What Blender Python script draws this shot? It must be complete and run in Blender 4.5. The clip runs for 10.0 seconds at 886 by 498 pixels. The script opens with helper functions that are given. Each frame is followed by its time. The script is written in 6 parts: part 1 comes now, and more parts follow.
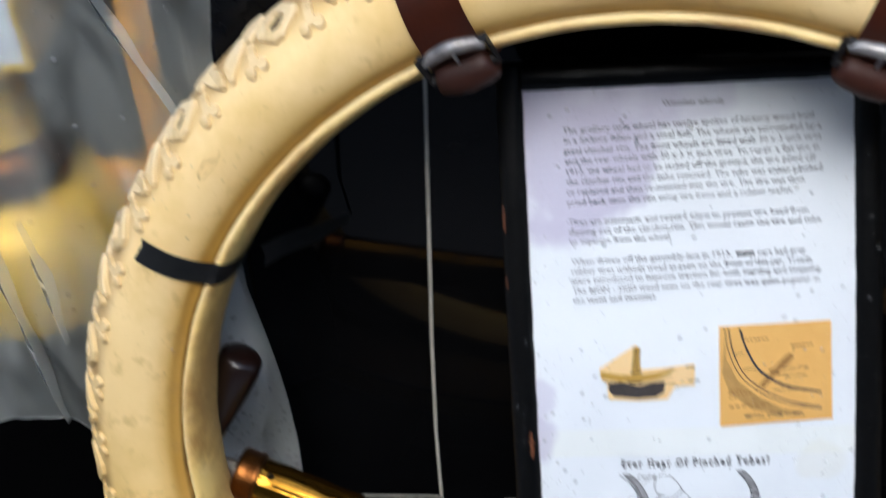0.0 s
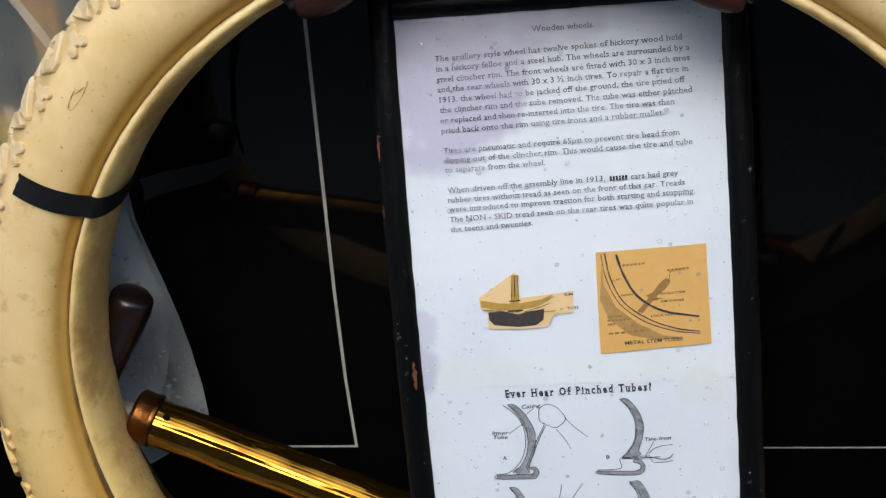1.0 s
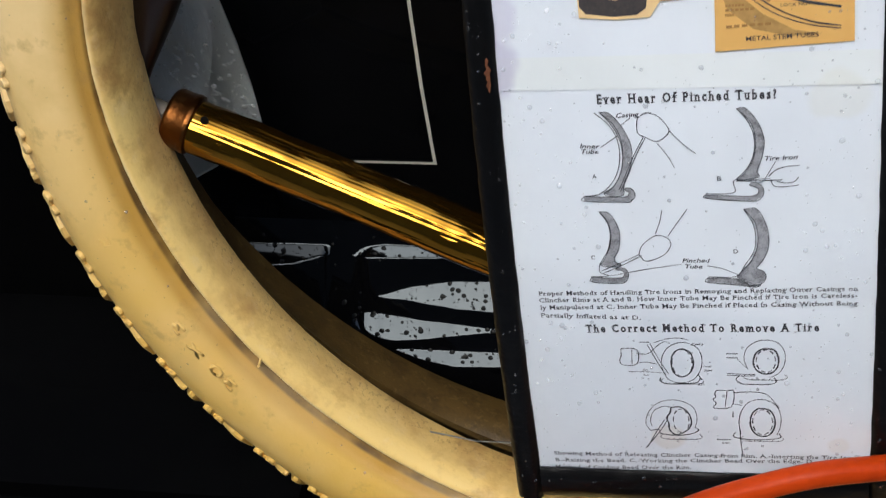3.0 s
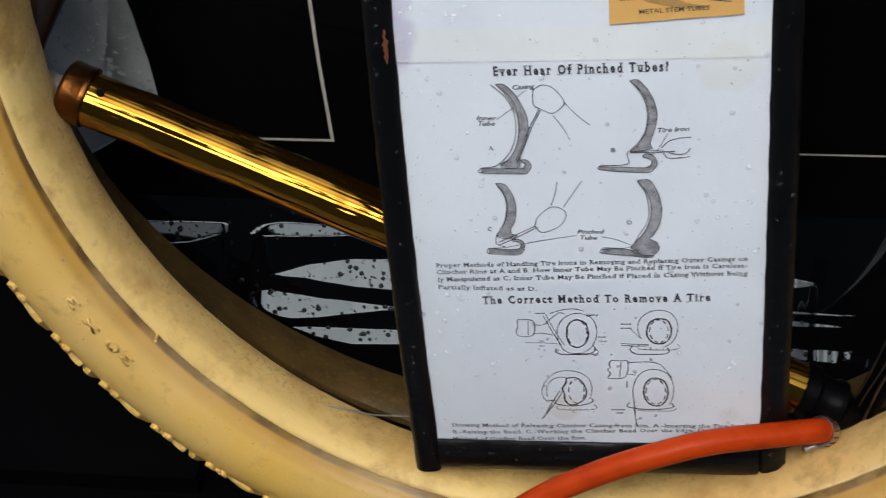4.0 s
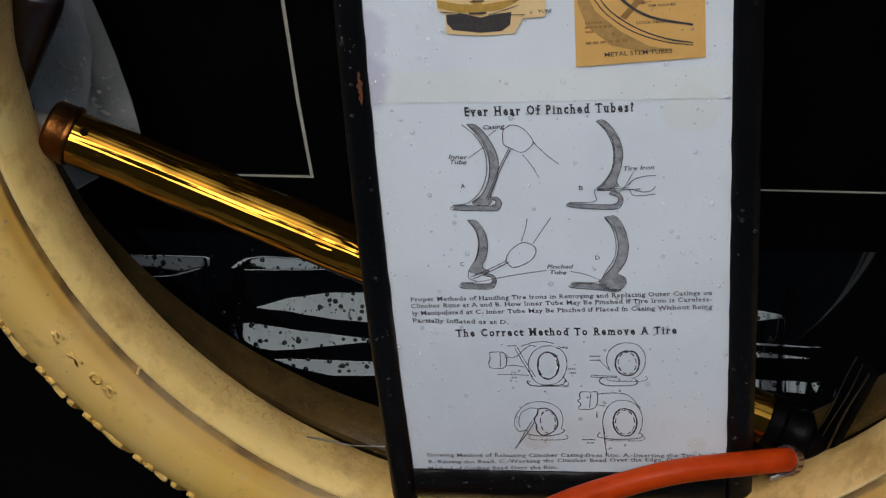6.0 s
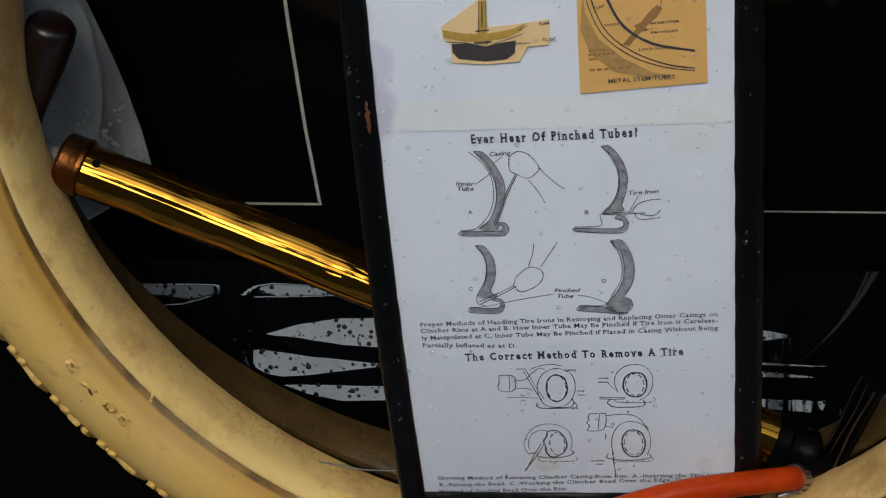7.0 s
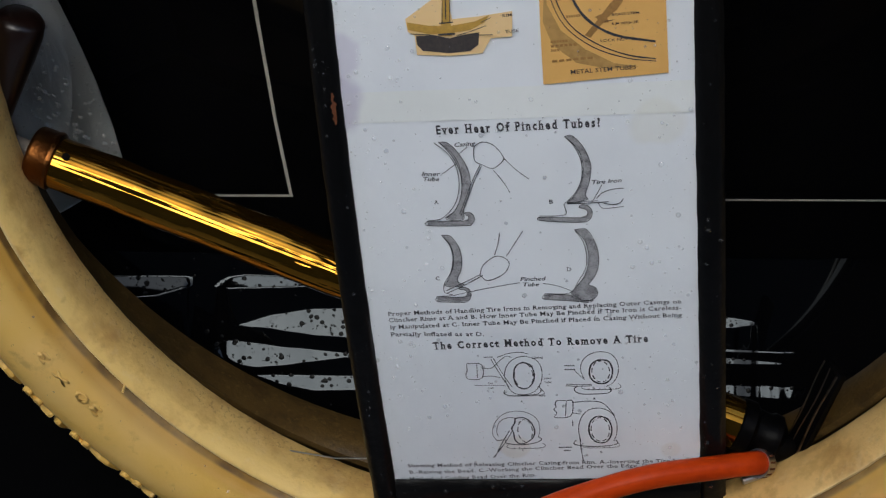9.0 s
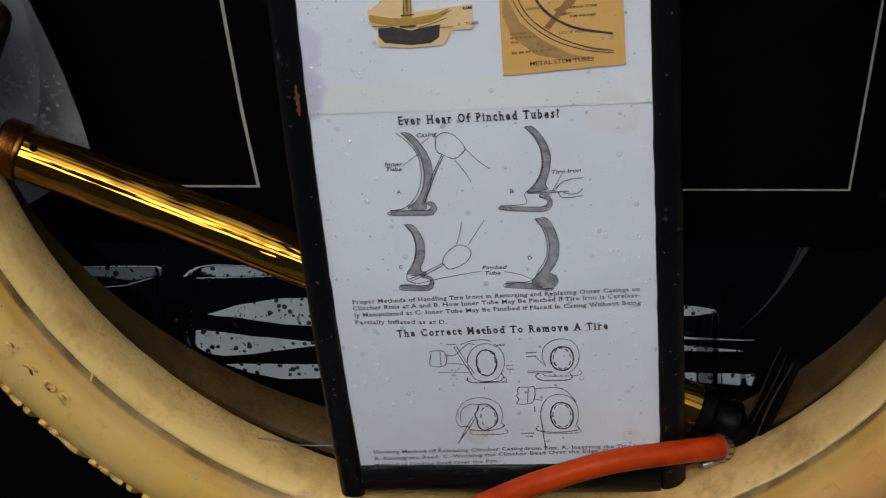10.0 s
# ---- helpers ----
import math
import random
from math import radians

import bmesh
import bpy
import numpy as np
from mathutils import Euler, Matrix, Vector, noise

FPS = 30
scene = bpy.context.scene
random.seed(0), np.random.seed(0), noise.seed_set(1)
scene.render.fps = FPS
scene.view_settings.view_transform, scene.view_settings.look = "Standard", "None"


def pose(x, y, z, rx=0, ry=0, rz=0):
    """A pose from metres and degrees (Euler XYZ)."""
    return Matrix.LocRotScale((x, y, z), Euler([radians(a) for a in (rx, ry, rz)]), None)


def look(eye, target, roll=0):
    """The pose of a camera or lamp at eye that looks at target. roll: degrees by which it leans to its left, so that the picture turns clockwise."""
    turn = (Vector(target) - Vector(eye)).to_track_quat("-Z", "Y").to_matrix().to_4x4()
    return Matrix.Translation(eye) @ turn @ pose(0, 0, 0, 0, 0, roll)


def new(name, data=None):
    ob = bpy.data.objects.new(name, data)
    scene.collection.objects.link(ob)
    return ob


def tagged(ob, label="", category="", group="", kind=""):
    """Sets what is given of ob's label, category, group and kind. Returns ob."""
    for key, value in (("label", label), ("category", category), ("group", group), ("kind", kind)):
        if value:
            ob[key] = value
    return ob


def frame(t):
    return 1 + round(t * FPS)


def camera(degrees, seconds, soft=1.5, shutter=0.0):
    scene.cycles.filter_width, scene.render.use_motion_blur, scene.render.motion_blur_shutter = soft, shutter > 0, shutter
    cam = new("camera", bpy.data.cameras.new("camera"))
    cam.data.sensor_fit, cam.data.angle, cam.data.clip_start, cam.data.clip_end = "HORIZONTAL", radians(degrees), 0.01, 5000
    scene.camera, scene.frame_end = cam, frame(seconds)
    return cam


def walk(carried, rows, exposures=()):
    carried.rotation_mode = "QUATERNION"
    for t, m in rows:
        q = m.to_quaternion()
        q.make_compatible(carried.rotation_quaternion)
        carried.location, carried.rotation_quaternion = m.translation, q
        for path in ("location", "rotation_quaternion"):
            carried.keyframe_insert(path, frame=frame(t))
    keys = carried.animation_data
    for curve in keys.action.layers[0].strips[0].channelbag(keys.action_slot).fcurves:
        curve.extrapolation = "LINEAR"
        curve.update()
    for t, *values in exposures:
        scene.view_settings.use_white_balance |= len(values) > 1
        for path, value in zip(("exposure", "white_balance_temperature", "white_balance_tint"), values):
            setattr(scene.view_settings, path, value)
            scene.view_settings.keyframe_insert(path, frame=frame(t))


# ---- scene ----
from mathutils.geometry import tessellate_polygon

FOV = 32.0
cam = camera(FOV, 10.0, soft=1.25, shutter=0.35)
PATH = [
    (0, pose(-0.0567, -0.7336, 1.6014, 50.40, 3.20, 3.86)),
    (0.3, pose(-0.0420, -0.7696, 1.5681, 49.12, 2.87, 2.22)),
    (0.5, pose(-0.0254, -0.7821, 1.5564, 50.03, 2.83, 2.76)),
    (1, pose(0.0446, -0.7670, 1.5524, 51.03, 4.53, 4.14)),
    (1.5, pose(0.0846, -0.7482, 1.5383, 49.36, 6.64, 6.19)),
    (2, pose(0.0855, -0.7131, 1.4931, 47.31, 7.96, 6.88)),
    (2.5, pose(0.0756, -0.6716, 1.4521, 46.57, 8.48, 8.01)),
    (3, pose(0.0591, -0.6488, 1.4093, 41.76, 7.04, 8.78)),
    (3.2, pose(0.0569, -0.6453, 1.3996, 41.65, 7.65, 7.63)),
    (4.3, pose(0.0630, -0.6681, 1.4096, 41.39, 3.46, 5.76)),
    (4.5, pose(0.0654, -0.6668, 1.4142, 41.83, 3.52, 5.53)),
    (5, pose(0.0673, -0.6697, 1.4203, 42.10, 3.61, 5.97)),
    (5.5, pose(0.0694, -0.6739, 1.4240, 42.21, 3.80, 5.81)),
    (6, pose(0.0730, -0.6788, 1.4265, 42.43, 3.98, 5.85)),
    (6.2, pose(0.0714, -0.6803, 1.4305, 42.76, 4.20, 5.57)),
    (7.5, pose(0.0718, -0.6893, 1.4408, 43.28, 4.73, 5.40)),
    (8, pose(0.0676, -0.6900, 1.4461, 42.93, 4.63, 5.90)),
    (8.5, pose(0.0724, -0.6926, 1.4463, 43.00, 4.56, 5.27)),
    (9, pose(0.0840, -0.6945, 1.4441, 42.89, 4.44, 4.69)),
    (9.5, pose(0.0902, -0.6979, 1.4478, 42.54, 4.19, 4.57)),
    (10, pose(0.0951, -0.7056, 1.4533, 42.55, 3.91, 4.03)),
]
EXPOSURES = [(0, 1.08), (0.5, 0.95), (1, 0.84), (1.5, 0.67), (2.0, 0.51), (2.5, 0.68), (3.0, 0.90), (3.2, 0.90), (4.5, 0.50), (5.5, 0.23), (7.5, 0.19), (10, 0.18)]
walk(cam, PATH, [(t, e, 5700 + 250 * min(1.0, t / 2.5), 4.5) for t, e in EXPOSURES])

# ---- world and light ----
world = bpy.data.worlds.new("overcast_sky")
scene.world = world
world.use_nodes = True
wn = world.node_tree.nodes
sky = wn.new("ShaderNodeTexSky")
sky.sky_type = "NISHITA"
sky.sun_disc = False
sky.sun_elevation = radians(57)
sky.sun_rotation = radians(186)
sky.dust_density = 4.0
wn["Background"].inputs["Strength"].default_value = 0.15
world.node_tree.links.new(sky.outputs["Color"], wn["Background"].inputs["Color"])
sun = new("sun", bpy.data.lights.new("sun", "SUN"))
sun.data.energy = 0.5
sun.data.angle = radians(25)
sun.data.color = (1.0, 0.96, 0.9)
sun.matrix_world = look((-0.25, -2.36, 4.5), (0, 0, 0.8))


# ---- materials ----
def material(name, base, rough=0.5, metal=0.0, dark=None, scale=60.0, amount=0.5, bump=0.0, bump_scale=300.0,
             coat=0.0, fine=None, ior=1.5, rough_var=0.0, coarse=6.0):
    """A node material: base colour mixed to a second colour by noise at two scales, with a fine bump."""
    m = bpy.data.materials.new(name)
    m.use_nodes = True
    n, l = m.node_tree.nodes, m.node_tree.links
    b = n["Principled BSDF"]
    b.inputs["Roughness"].default_value = rough
    b.inputs["Metallic"].default_value = metal
    b.inputs["IOR"].default_value = ior
    b.inputs["Coat Weight"].default_value = coat
    b.inputs["Coat Roughness"].default_value = 0.06
    co = n.new("ShaderNodeTexCoord")
    n1 = n.new("ShaderNodeTexNoise")
    n1.inputs["Scale"].default_value = coarse
    n1.inputs["Detail"].default_value = 4
    n2 = n.new("ShaderNodeTexNoise")
    n2.inputs["Scale"].default_value = scale
    n2.inputs["Detail"].default_value = 5
    mul = n.new("ShaderNodeMath")
    mul.operation = "MULTIPLY"
    ramp = n.new("ShaderNodeValToRGB")
    ramp.color_ramp.elements[0].position = 0.18
    ramp.color_ramp.elements[1].position = 0.42
    ramp.color_ramp.elements[0].color = (*base, 1)
    d = dark or tuple(c * 0.6 for c in base)
    mixed = tuple(c * (1 - amount) + e * amount for c, e in zip(base, d))
    ramp.color_ramp.elements[1].color = (*mixed, 1)
    for t in (n1, n2):
        l.new(co.outputs["Object"], t.inputs["Vector"])
    l.new(n1.outputs["Fac"], mul.inputs[0])
    l.new(n2.outputs["Fac"], mul.inputs[1])
    l.new(mul.outputs[0], ramp.inputs["Fac"])
    l.new(ramp.outputs["Color"], b.inputs["Base Color"])
    if rough_var:
        mr = n.new("ShaderNodeMapRange")
        mr.inputs["To Min"].default_value = max(0.02, rough - rough_var)
        mr.inputs["To Max"].default_value = min(1.0, rough + rough_var)
        mr.inputs["From Min"].default_value = 0.1
        mr.inputs["From Max"].default_value = 0.45
        l.new(mul.outputs[0], mr.inputs["Value"])
        l.new(mr.outputs[0], b.inputs["Roughness"])
    if bump:
        n3 = n.new("ShaderNodeTexNoise")
        n3.inputs["Scale"].default_value = bump_scale
        n3.inputs["Detail"].default_value = 3
        bp = n.new("ShaderNodeBump")
        bp.inputs["Strength"].default_value = bump
        bp.inputs["Distance"].default_value = 0.001
        l.new(co.outputs["Object"], n3.inputs["Vector"])
        l.new(n3.outputs["Fac"], bp.inputs["Height"])
        l.new(bp.outputs[0], b.inputs["Normal"])
    return m


def ring_tint(m, inner, outer, tint, depth, noise_scale=9.0):
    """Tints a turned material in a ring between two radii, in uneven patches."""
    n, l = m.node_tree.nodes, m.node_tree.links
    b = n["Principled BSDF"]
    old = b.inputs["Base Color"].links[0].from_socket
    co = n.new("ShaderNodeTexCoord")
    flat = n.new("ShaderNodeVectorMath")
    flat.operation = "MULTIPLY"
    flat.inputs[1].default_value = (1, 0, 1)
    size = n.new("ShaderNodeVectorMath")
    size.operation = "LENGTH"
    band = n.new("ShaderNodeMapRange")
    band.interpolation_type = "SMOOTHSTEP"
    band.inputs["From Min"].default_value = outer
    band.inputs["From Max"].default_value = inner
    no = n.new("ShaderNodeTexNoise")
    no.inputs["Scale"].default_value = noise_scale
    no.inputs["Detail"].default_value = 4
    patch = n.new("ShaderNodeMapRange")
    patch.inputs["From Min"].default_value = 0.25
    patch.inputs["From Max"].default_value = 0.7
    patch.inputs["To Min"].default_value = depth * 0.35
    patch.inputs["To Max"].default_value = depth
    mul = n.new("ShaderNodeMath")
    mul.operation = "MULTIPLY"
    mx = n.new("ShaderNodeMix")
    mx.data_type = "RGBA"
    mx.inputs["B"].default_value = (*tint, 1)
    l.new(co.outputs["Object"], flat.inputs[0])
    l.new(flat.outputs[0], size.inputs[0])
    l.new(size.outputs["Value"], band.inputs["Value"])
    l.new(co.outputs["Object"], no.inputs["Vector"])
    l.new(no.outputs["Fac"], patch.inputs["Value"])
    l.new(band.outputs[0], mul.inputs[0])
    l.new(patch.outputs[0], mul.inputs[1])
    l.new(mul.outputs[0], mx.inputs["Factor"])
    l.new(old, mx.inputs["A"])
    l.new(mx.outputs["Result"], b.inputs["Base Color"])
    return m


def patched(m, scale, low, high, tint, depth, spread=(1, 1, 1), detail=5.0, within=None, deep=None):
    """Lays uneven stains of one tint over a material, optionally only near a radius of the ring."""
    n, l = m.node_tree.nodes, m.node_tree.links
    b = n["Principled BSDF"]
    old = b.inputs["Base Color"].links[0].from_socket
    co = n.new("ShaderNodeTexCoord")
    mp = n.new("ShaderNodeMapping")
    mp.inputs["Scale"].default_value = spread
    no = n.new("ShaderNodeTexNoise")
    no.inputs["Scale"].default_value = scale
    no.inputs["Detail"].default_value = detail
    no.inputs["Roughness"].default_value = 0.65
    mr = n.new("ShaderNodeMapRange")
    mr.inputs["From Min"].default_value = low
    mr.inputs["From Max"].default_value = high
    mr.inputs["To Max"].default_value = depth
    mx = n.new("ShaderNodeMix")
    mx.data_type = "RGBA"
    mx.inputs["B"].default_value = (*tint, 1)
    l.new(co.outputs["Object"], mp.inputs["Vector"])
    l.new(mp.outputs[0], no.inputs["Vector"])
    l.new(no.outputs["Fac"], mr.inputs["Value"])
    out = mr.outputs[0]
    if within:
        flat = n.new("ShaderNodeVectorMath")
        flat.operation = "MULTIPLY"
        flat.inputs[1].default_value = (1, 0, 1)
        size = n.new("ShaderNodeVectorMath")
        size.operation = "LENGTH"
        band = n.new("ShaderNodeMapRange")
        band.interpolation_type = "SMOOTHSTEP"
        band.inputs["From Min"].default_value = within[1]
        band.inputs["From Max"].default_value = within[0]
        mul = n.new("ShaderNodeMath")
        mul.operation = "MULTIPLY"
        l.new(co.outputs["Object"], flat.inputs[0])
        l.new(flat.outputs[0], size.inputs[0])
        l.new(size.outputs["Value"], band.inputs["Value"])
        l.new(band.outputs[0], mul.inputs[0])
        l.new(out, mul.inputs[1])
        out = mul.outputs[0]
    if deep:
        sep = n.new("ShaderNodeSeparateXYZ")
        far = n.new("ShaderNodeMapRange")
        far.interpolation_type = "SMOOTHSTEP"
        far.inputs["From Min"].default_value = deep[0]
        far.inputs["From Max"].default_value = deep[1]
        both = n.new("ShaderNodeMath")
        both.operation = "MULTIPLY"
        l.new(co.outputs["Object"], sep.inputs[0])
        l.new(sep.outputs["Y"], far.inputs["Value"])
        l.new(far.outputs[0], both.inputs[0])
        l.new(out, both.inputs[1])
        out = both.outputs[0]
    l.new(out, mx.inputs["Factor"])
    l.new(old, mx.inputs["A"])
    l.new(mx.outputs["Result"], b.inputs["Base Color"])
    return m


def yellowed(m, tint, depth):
    """Yellows old rubber towards the tyre's foot; on the tread it also paints shade."""
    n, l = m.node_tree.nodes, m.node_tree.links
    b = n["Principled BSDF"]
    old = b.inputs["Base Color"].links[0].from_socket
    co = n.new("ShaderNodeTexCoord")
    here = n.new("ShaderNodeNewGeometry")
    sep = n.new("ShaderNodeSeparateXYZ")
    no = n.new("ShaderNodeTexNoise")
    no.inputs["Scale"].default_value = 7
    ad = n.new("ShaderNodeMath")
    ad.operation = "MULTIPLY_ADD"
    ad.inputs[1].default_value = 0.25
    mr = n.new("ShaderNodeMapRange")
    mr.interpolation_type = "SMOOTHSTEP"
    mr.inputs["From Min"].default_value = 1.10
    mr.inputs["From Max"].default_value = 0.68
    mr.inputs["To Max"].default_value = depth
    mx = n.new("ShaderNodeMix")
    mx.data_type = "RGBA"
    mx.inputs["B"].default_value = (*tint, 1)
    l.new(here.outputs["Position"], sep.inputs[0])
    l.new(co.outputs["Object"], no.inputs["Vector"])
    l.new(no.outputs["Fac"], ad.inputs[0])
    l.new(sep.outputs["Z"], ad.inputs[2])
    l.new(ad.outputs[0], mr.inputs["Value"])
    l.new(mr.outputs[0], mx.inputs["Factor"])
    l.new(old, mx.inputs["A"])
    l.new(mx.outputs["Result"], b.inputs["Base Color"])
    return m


def tint_patch(m, place, size, tint, depth):
    """One broad cloudy patch of a tint round a place."""
    n, l = m.node_tree.nodes, m.node_tree.links
    b = n["Principled BSDF"]
    old = b.inputs["Base Color"].links[0].from_socket
    co = n.new("ShaderNodeTexCoord")
    d = n.new("ShaderNodeVectorMath")
    d.operation = "DISTANCE"
    d.inputs[1].default_value = place
    no = n.new("ShaderNodeTexNoise")
    no.inputs["Scale"].default_value = 14
    no.inputs["Detail"].default_value = 5
    ad = n.new("ShaderNodeMath")
    ad.operation = "MULTIPLY_ADD"
    ad.inputs[1].default_value = size * 0.7
    mr = n.new("ShaderNodeMapRange")
    mr.interpolation_type = "SMOOTHSTEP"
    mr.inputs["From Min"].default_value = size * 1.4
    mr.inputs["From Max"].default_value = size * 0.7
    mr.inputs["To Max"].default_value = depth
    mx = n.new("ShaderNodeMix")
    mx.data_type = "RGBA"
    mx.inputs["B"].default_value = (*tint, 1)
    l.new(co.outputs["Object"], d.inputs[0])
    l.new(co.outputs["Object"], no.inputs["Vector"])
    l.new(no.outputs["Fac"], ad.inputs[0])
    l.new(d.outputs["Value"], ad.inputs[2])
    l.new(ad.outputs[0], mr.inputs["Value"])
    l.new(mr.outputs[0], mx.inputs["Factor"])
    l.new(old, mx.inputs["A"])
    l.new(mx.outputs["Result"], b.inputs["Base Color"])
    return m


def rubber_material(name="cream_rubber", dirt_shade=0.9, base=(0.86, 0.64, 0.315)):
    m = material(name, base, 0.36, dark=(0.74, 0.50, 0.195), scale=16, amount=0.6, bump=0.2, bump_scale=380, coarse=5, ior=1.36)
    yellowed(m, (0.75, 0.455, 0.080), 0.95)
    tint_patch(m, (0.262, -0.04, -0.262), 0.25, (0.74, 0.36, 0.090), 0.9)
    ring_tint(m, 0.337, 0.358, (0.62, 0.37, 0.085), 1.1)
    ring_tint(m, 0.3385, 0.3465, (0.46, 0.235, 0.026), 1.2, 5.0)
    # Dirt between the tread blocks, deepened to paint the shade of the gaps.
    ring_tint(m, 0.398, 0.386, (0.30, 0.18, 0.07), dirt_shade, 30.0)
    # Dark line that paints the groove's shade beside the bead.
    ring_tint(m, 0.3342, 0.3364, (0.12, 0.062, 0.014), 1.25, 40.0)
    patched(m, 3.0, 0.50, 0.68, (0.88, 0.65, 0.34), 0.35)
    patched(m, 9.0, 0.48, 0.68, (0.60, 0.395, 0.11), 0.5)
    patched(m, 46.0, 0.57, 0.70, (0.42, 0.25, 0.07), 0.5)
    return patched(m, 300.0, 0.745, 0.77, (0.30, 0.19, 0.07), 0.4, detail=1.0)


def bead_material():
    m = material("cream_bead_rubber", (0.87, 0.63, 0.22), 0.42, dark=(0.74, 0.48, 0.125), scale=30, amount=0.6, bump=0.55, bump_scale=210, coarse=7, ior=1.4)
    yellowed(m, (0.80, 0.545, 0.17), 0.8)
    tint_patch(m, (0.235, -0.02, -0.235), 0.24, (0.74, 0.45, 0.16), 0.7)
    patched(m, 9.0, 0.51, 0.62, (0.50, 0.27, 0.075), 0.8)
    patched(m, 22.0, 0.53, 0.64, (0.40, 0.22, 0.06), 0.7)
    patched(m, 30.0, 0.52, 0.66, (0.52, 0.29, 0.08), 0.5)
    patched(m, 70.0, 0.56, 0.66, (0.80, 0.61, 0.32), 0.22)
    ring_tint(m, 0.3212, 0.3236, (0.54, 0.34, 0.12), 0.6, 24.0)
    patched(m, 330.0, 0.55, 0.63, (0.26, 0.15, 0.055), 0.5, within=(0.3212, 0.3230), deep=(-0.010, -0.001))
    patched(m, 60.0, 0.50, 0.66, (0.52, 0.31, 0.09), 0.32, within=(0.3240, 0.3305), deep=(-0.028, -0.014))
    # Pale ring that paints the highlight along the bead's ridge.
    ring_tint(m, 0.3330, 0.3290, (0.90, 0.74, 0.40), 0.9, 12.0)
    return patched(m, 300.0, 0.74, 0.78, (0.14, 0.08, 0.03), 0.35, detail=2.0)


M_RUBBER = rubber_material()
# World-height yellowing here also browns the lower blocks to paint their shade.
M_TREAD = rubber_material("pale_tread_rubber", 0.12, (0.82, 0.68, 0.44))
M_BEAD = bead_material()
M_FRAME = material("black_painted_wood", (0.0030, 0.0030, 0.0032), 0.30, dark=(0.0075, 0.007, 0.0068), scale=90, bump=0.6, bump_scale=160, ior=1.26)
M_BRASS = material("polished_brass", (0.38, 0.188, 0.021), 0.07, 0.97, dark=(0.25, 0.108, 0.010), scale=40, amount=0.7, bump=0.03, bump_scale=90, rough_var=0.03)
patched(M_BRASS, 45.0, 0.54, 0.68, (0.30, 0.15, 0.02), 0.5)
M_LAMP = material("dull_yellow_brass", (0.72, 0.48, 0.05), 0.42, 0.3, dark=(0.46, 0.26, 0.025), scale=30, amount=0.8, bump=0.2)
M_BASE = material("black_painted_casting", (0.0015, 0.0015, 0.0018), 0.36, dark=(0.004, 0.0034, 0.003), scale=110, amount=0.8, bump=0.6, bump_scale=140, ior=1.13)
M_WORN = material("worn_brown_iron_edge", (0.19, 0.145, 0.105), 0.35, 1.0, dark=(0.05, 0.036, 0.026), scale=160, amount=0.95, bump=0.4)
M_ORANGE = material("orange_bronze", (0.74, 0.36, 0.018), 0.45, 0.3, dark=(0.50, 0.20, 0.008), scale=30, amount=0.7, bump=0.2)
M_PANE = material("pale_lamp_glass", (0.60, 0.66, 0.70), 0.12, dark=(0.45, 0.5, 0.55), scale=12)
M_SCUFF = material("brown_scuff", (0.50, 0.32, 0.13), 0.6, dark=(0.22, 0.12, 0.045), scale=300)
M_HOLE = material("dark_hole", (0.006, 0.005, 0.004), 0.9, ior=1.1)
M_COPPER = material("tarnished_copper", (0.21, 0.078, 0.018), 0.32, 1.0, dark=(0.07, 0.026, 0.010), scale=70, amount=0.85, bump=0.3)
M_WOOD = material("dark_stained_wood", (0.0095, 0.0036, 0.0024), 0.33, dark=(0.005, 0.002, 0.0015), scale=50, bump=0.2, coat=0.05)
M_BLACK = material("black_car_enamel", (0.003, 0.003, 0.0035), 0.05, dark=(0.006, 0.006, 0.007), scale=30, ior=1.22)
M_STRIPE = material("cream_pinstripe_paint", (0.62, 0.60, 0.52), 0.4, dark=(0.4, 0.38, 0.33), scale=200)
M_APRON = material("black_apron_enamel", (0.002, 0.002, 0.0025), 0.03, scale=30, ior=1.33)
# Blue tint puts the sky's colour into the apron's reflections.
M_APRON.node_tree.nodes["Principled BSDF"].inputs["Specular Tint"].default_value = (0.82, 0.92, 1.0, 1)
M_MAT = material("black_board_rubber", (0.0018, 0.0018, 0.002), 0.6, dark=(0.003, 0.003, 0.003), scale=40, ior=1.05, bump=0.4, bump_scale=120)
M_BEADED = material("rain_bead_on_black", (0.003, 0.003, 0.003), 0.26, ior=1.17)
M_HOSE = material("orange_rubber_hose", (0.50, 0.047, 0.003), 0.36, dark=(0.27, 0.021, 0.002), scale=60, amount=0.8, bump=0.3, ior=1.2)
M_IRON = material("black_cast_iron", (0.008, 0.008, 0.009), 0.42, dark=(0.022, 0.017, 0.014), scale=70, bump=0.8, bump_scale=130, ior=1.32)
M_LEATHER = material("brown_leather", (0.085, 0.018, 0.006), 0.38, dark=(0.026, 0.007, 0.004), scale=50, bump=0.3, bump_scale=500)
M_LEATHER_END = material("dark_worn_leather", (0.040, 0.0095, 0.004), 0.55, dark=(0.012, 0.004, 0.002), scale=45, amount=0.8, bump=0.35, bump_scale=420, ior=1.35)
M_CHROME = material("nickel_plate", (0.50, 0.49, 0.48), 0.30, 1.0, dark=(0.30, 0.29, 0.28), scale=40)
M_NICKEL = material("pale_worn_nickel", (0.38, 0.36, 0.345), 0.45, 0.7, dark=(0.14, 0.12, 0.11), scale=120, amount=0.8, bump=0.3)
M_ROD = material("grimy_steel_rod", (0.20, 0.17, 0.13), 0.6, dark=(0.10, 0.08, 0.06), scale=80)
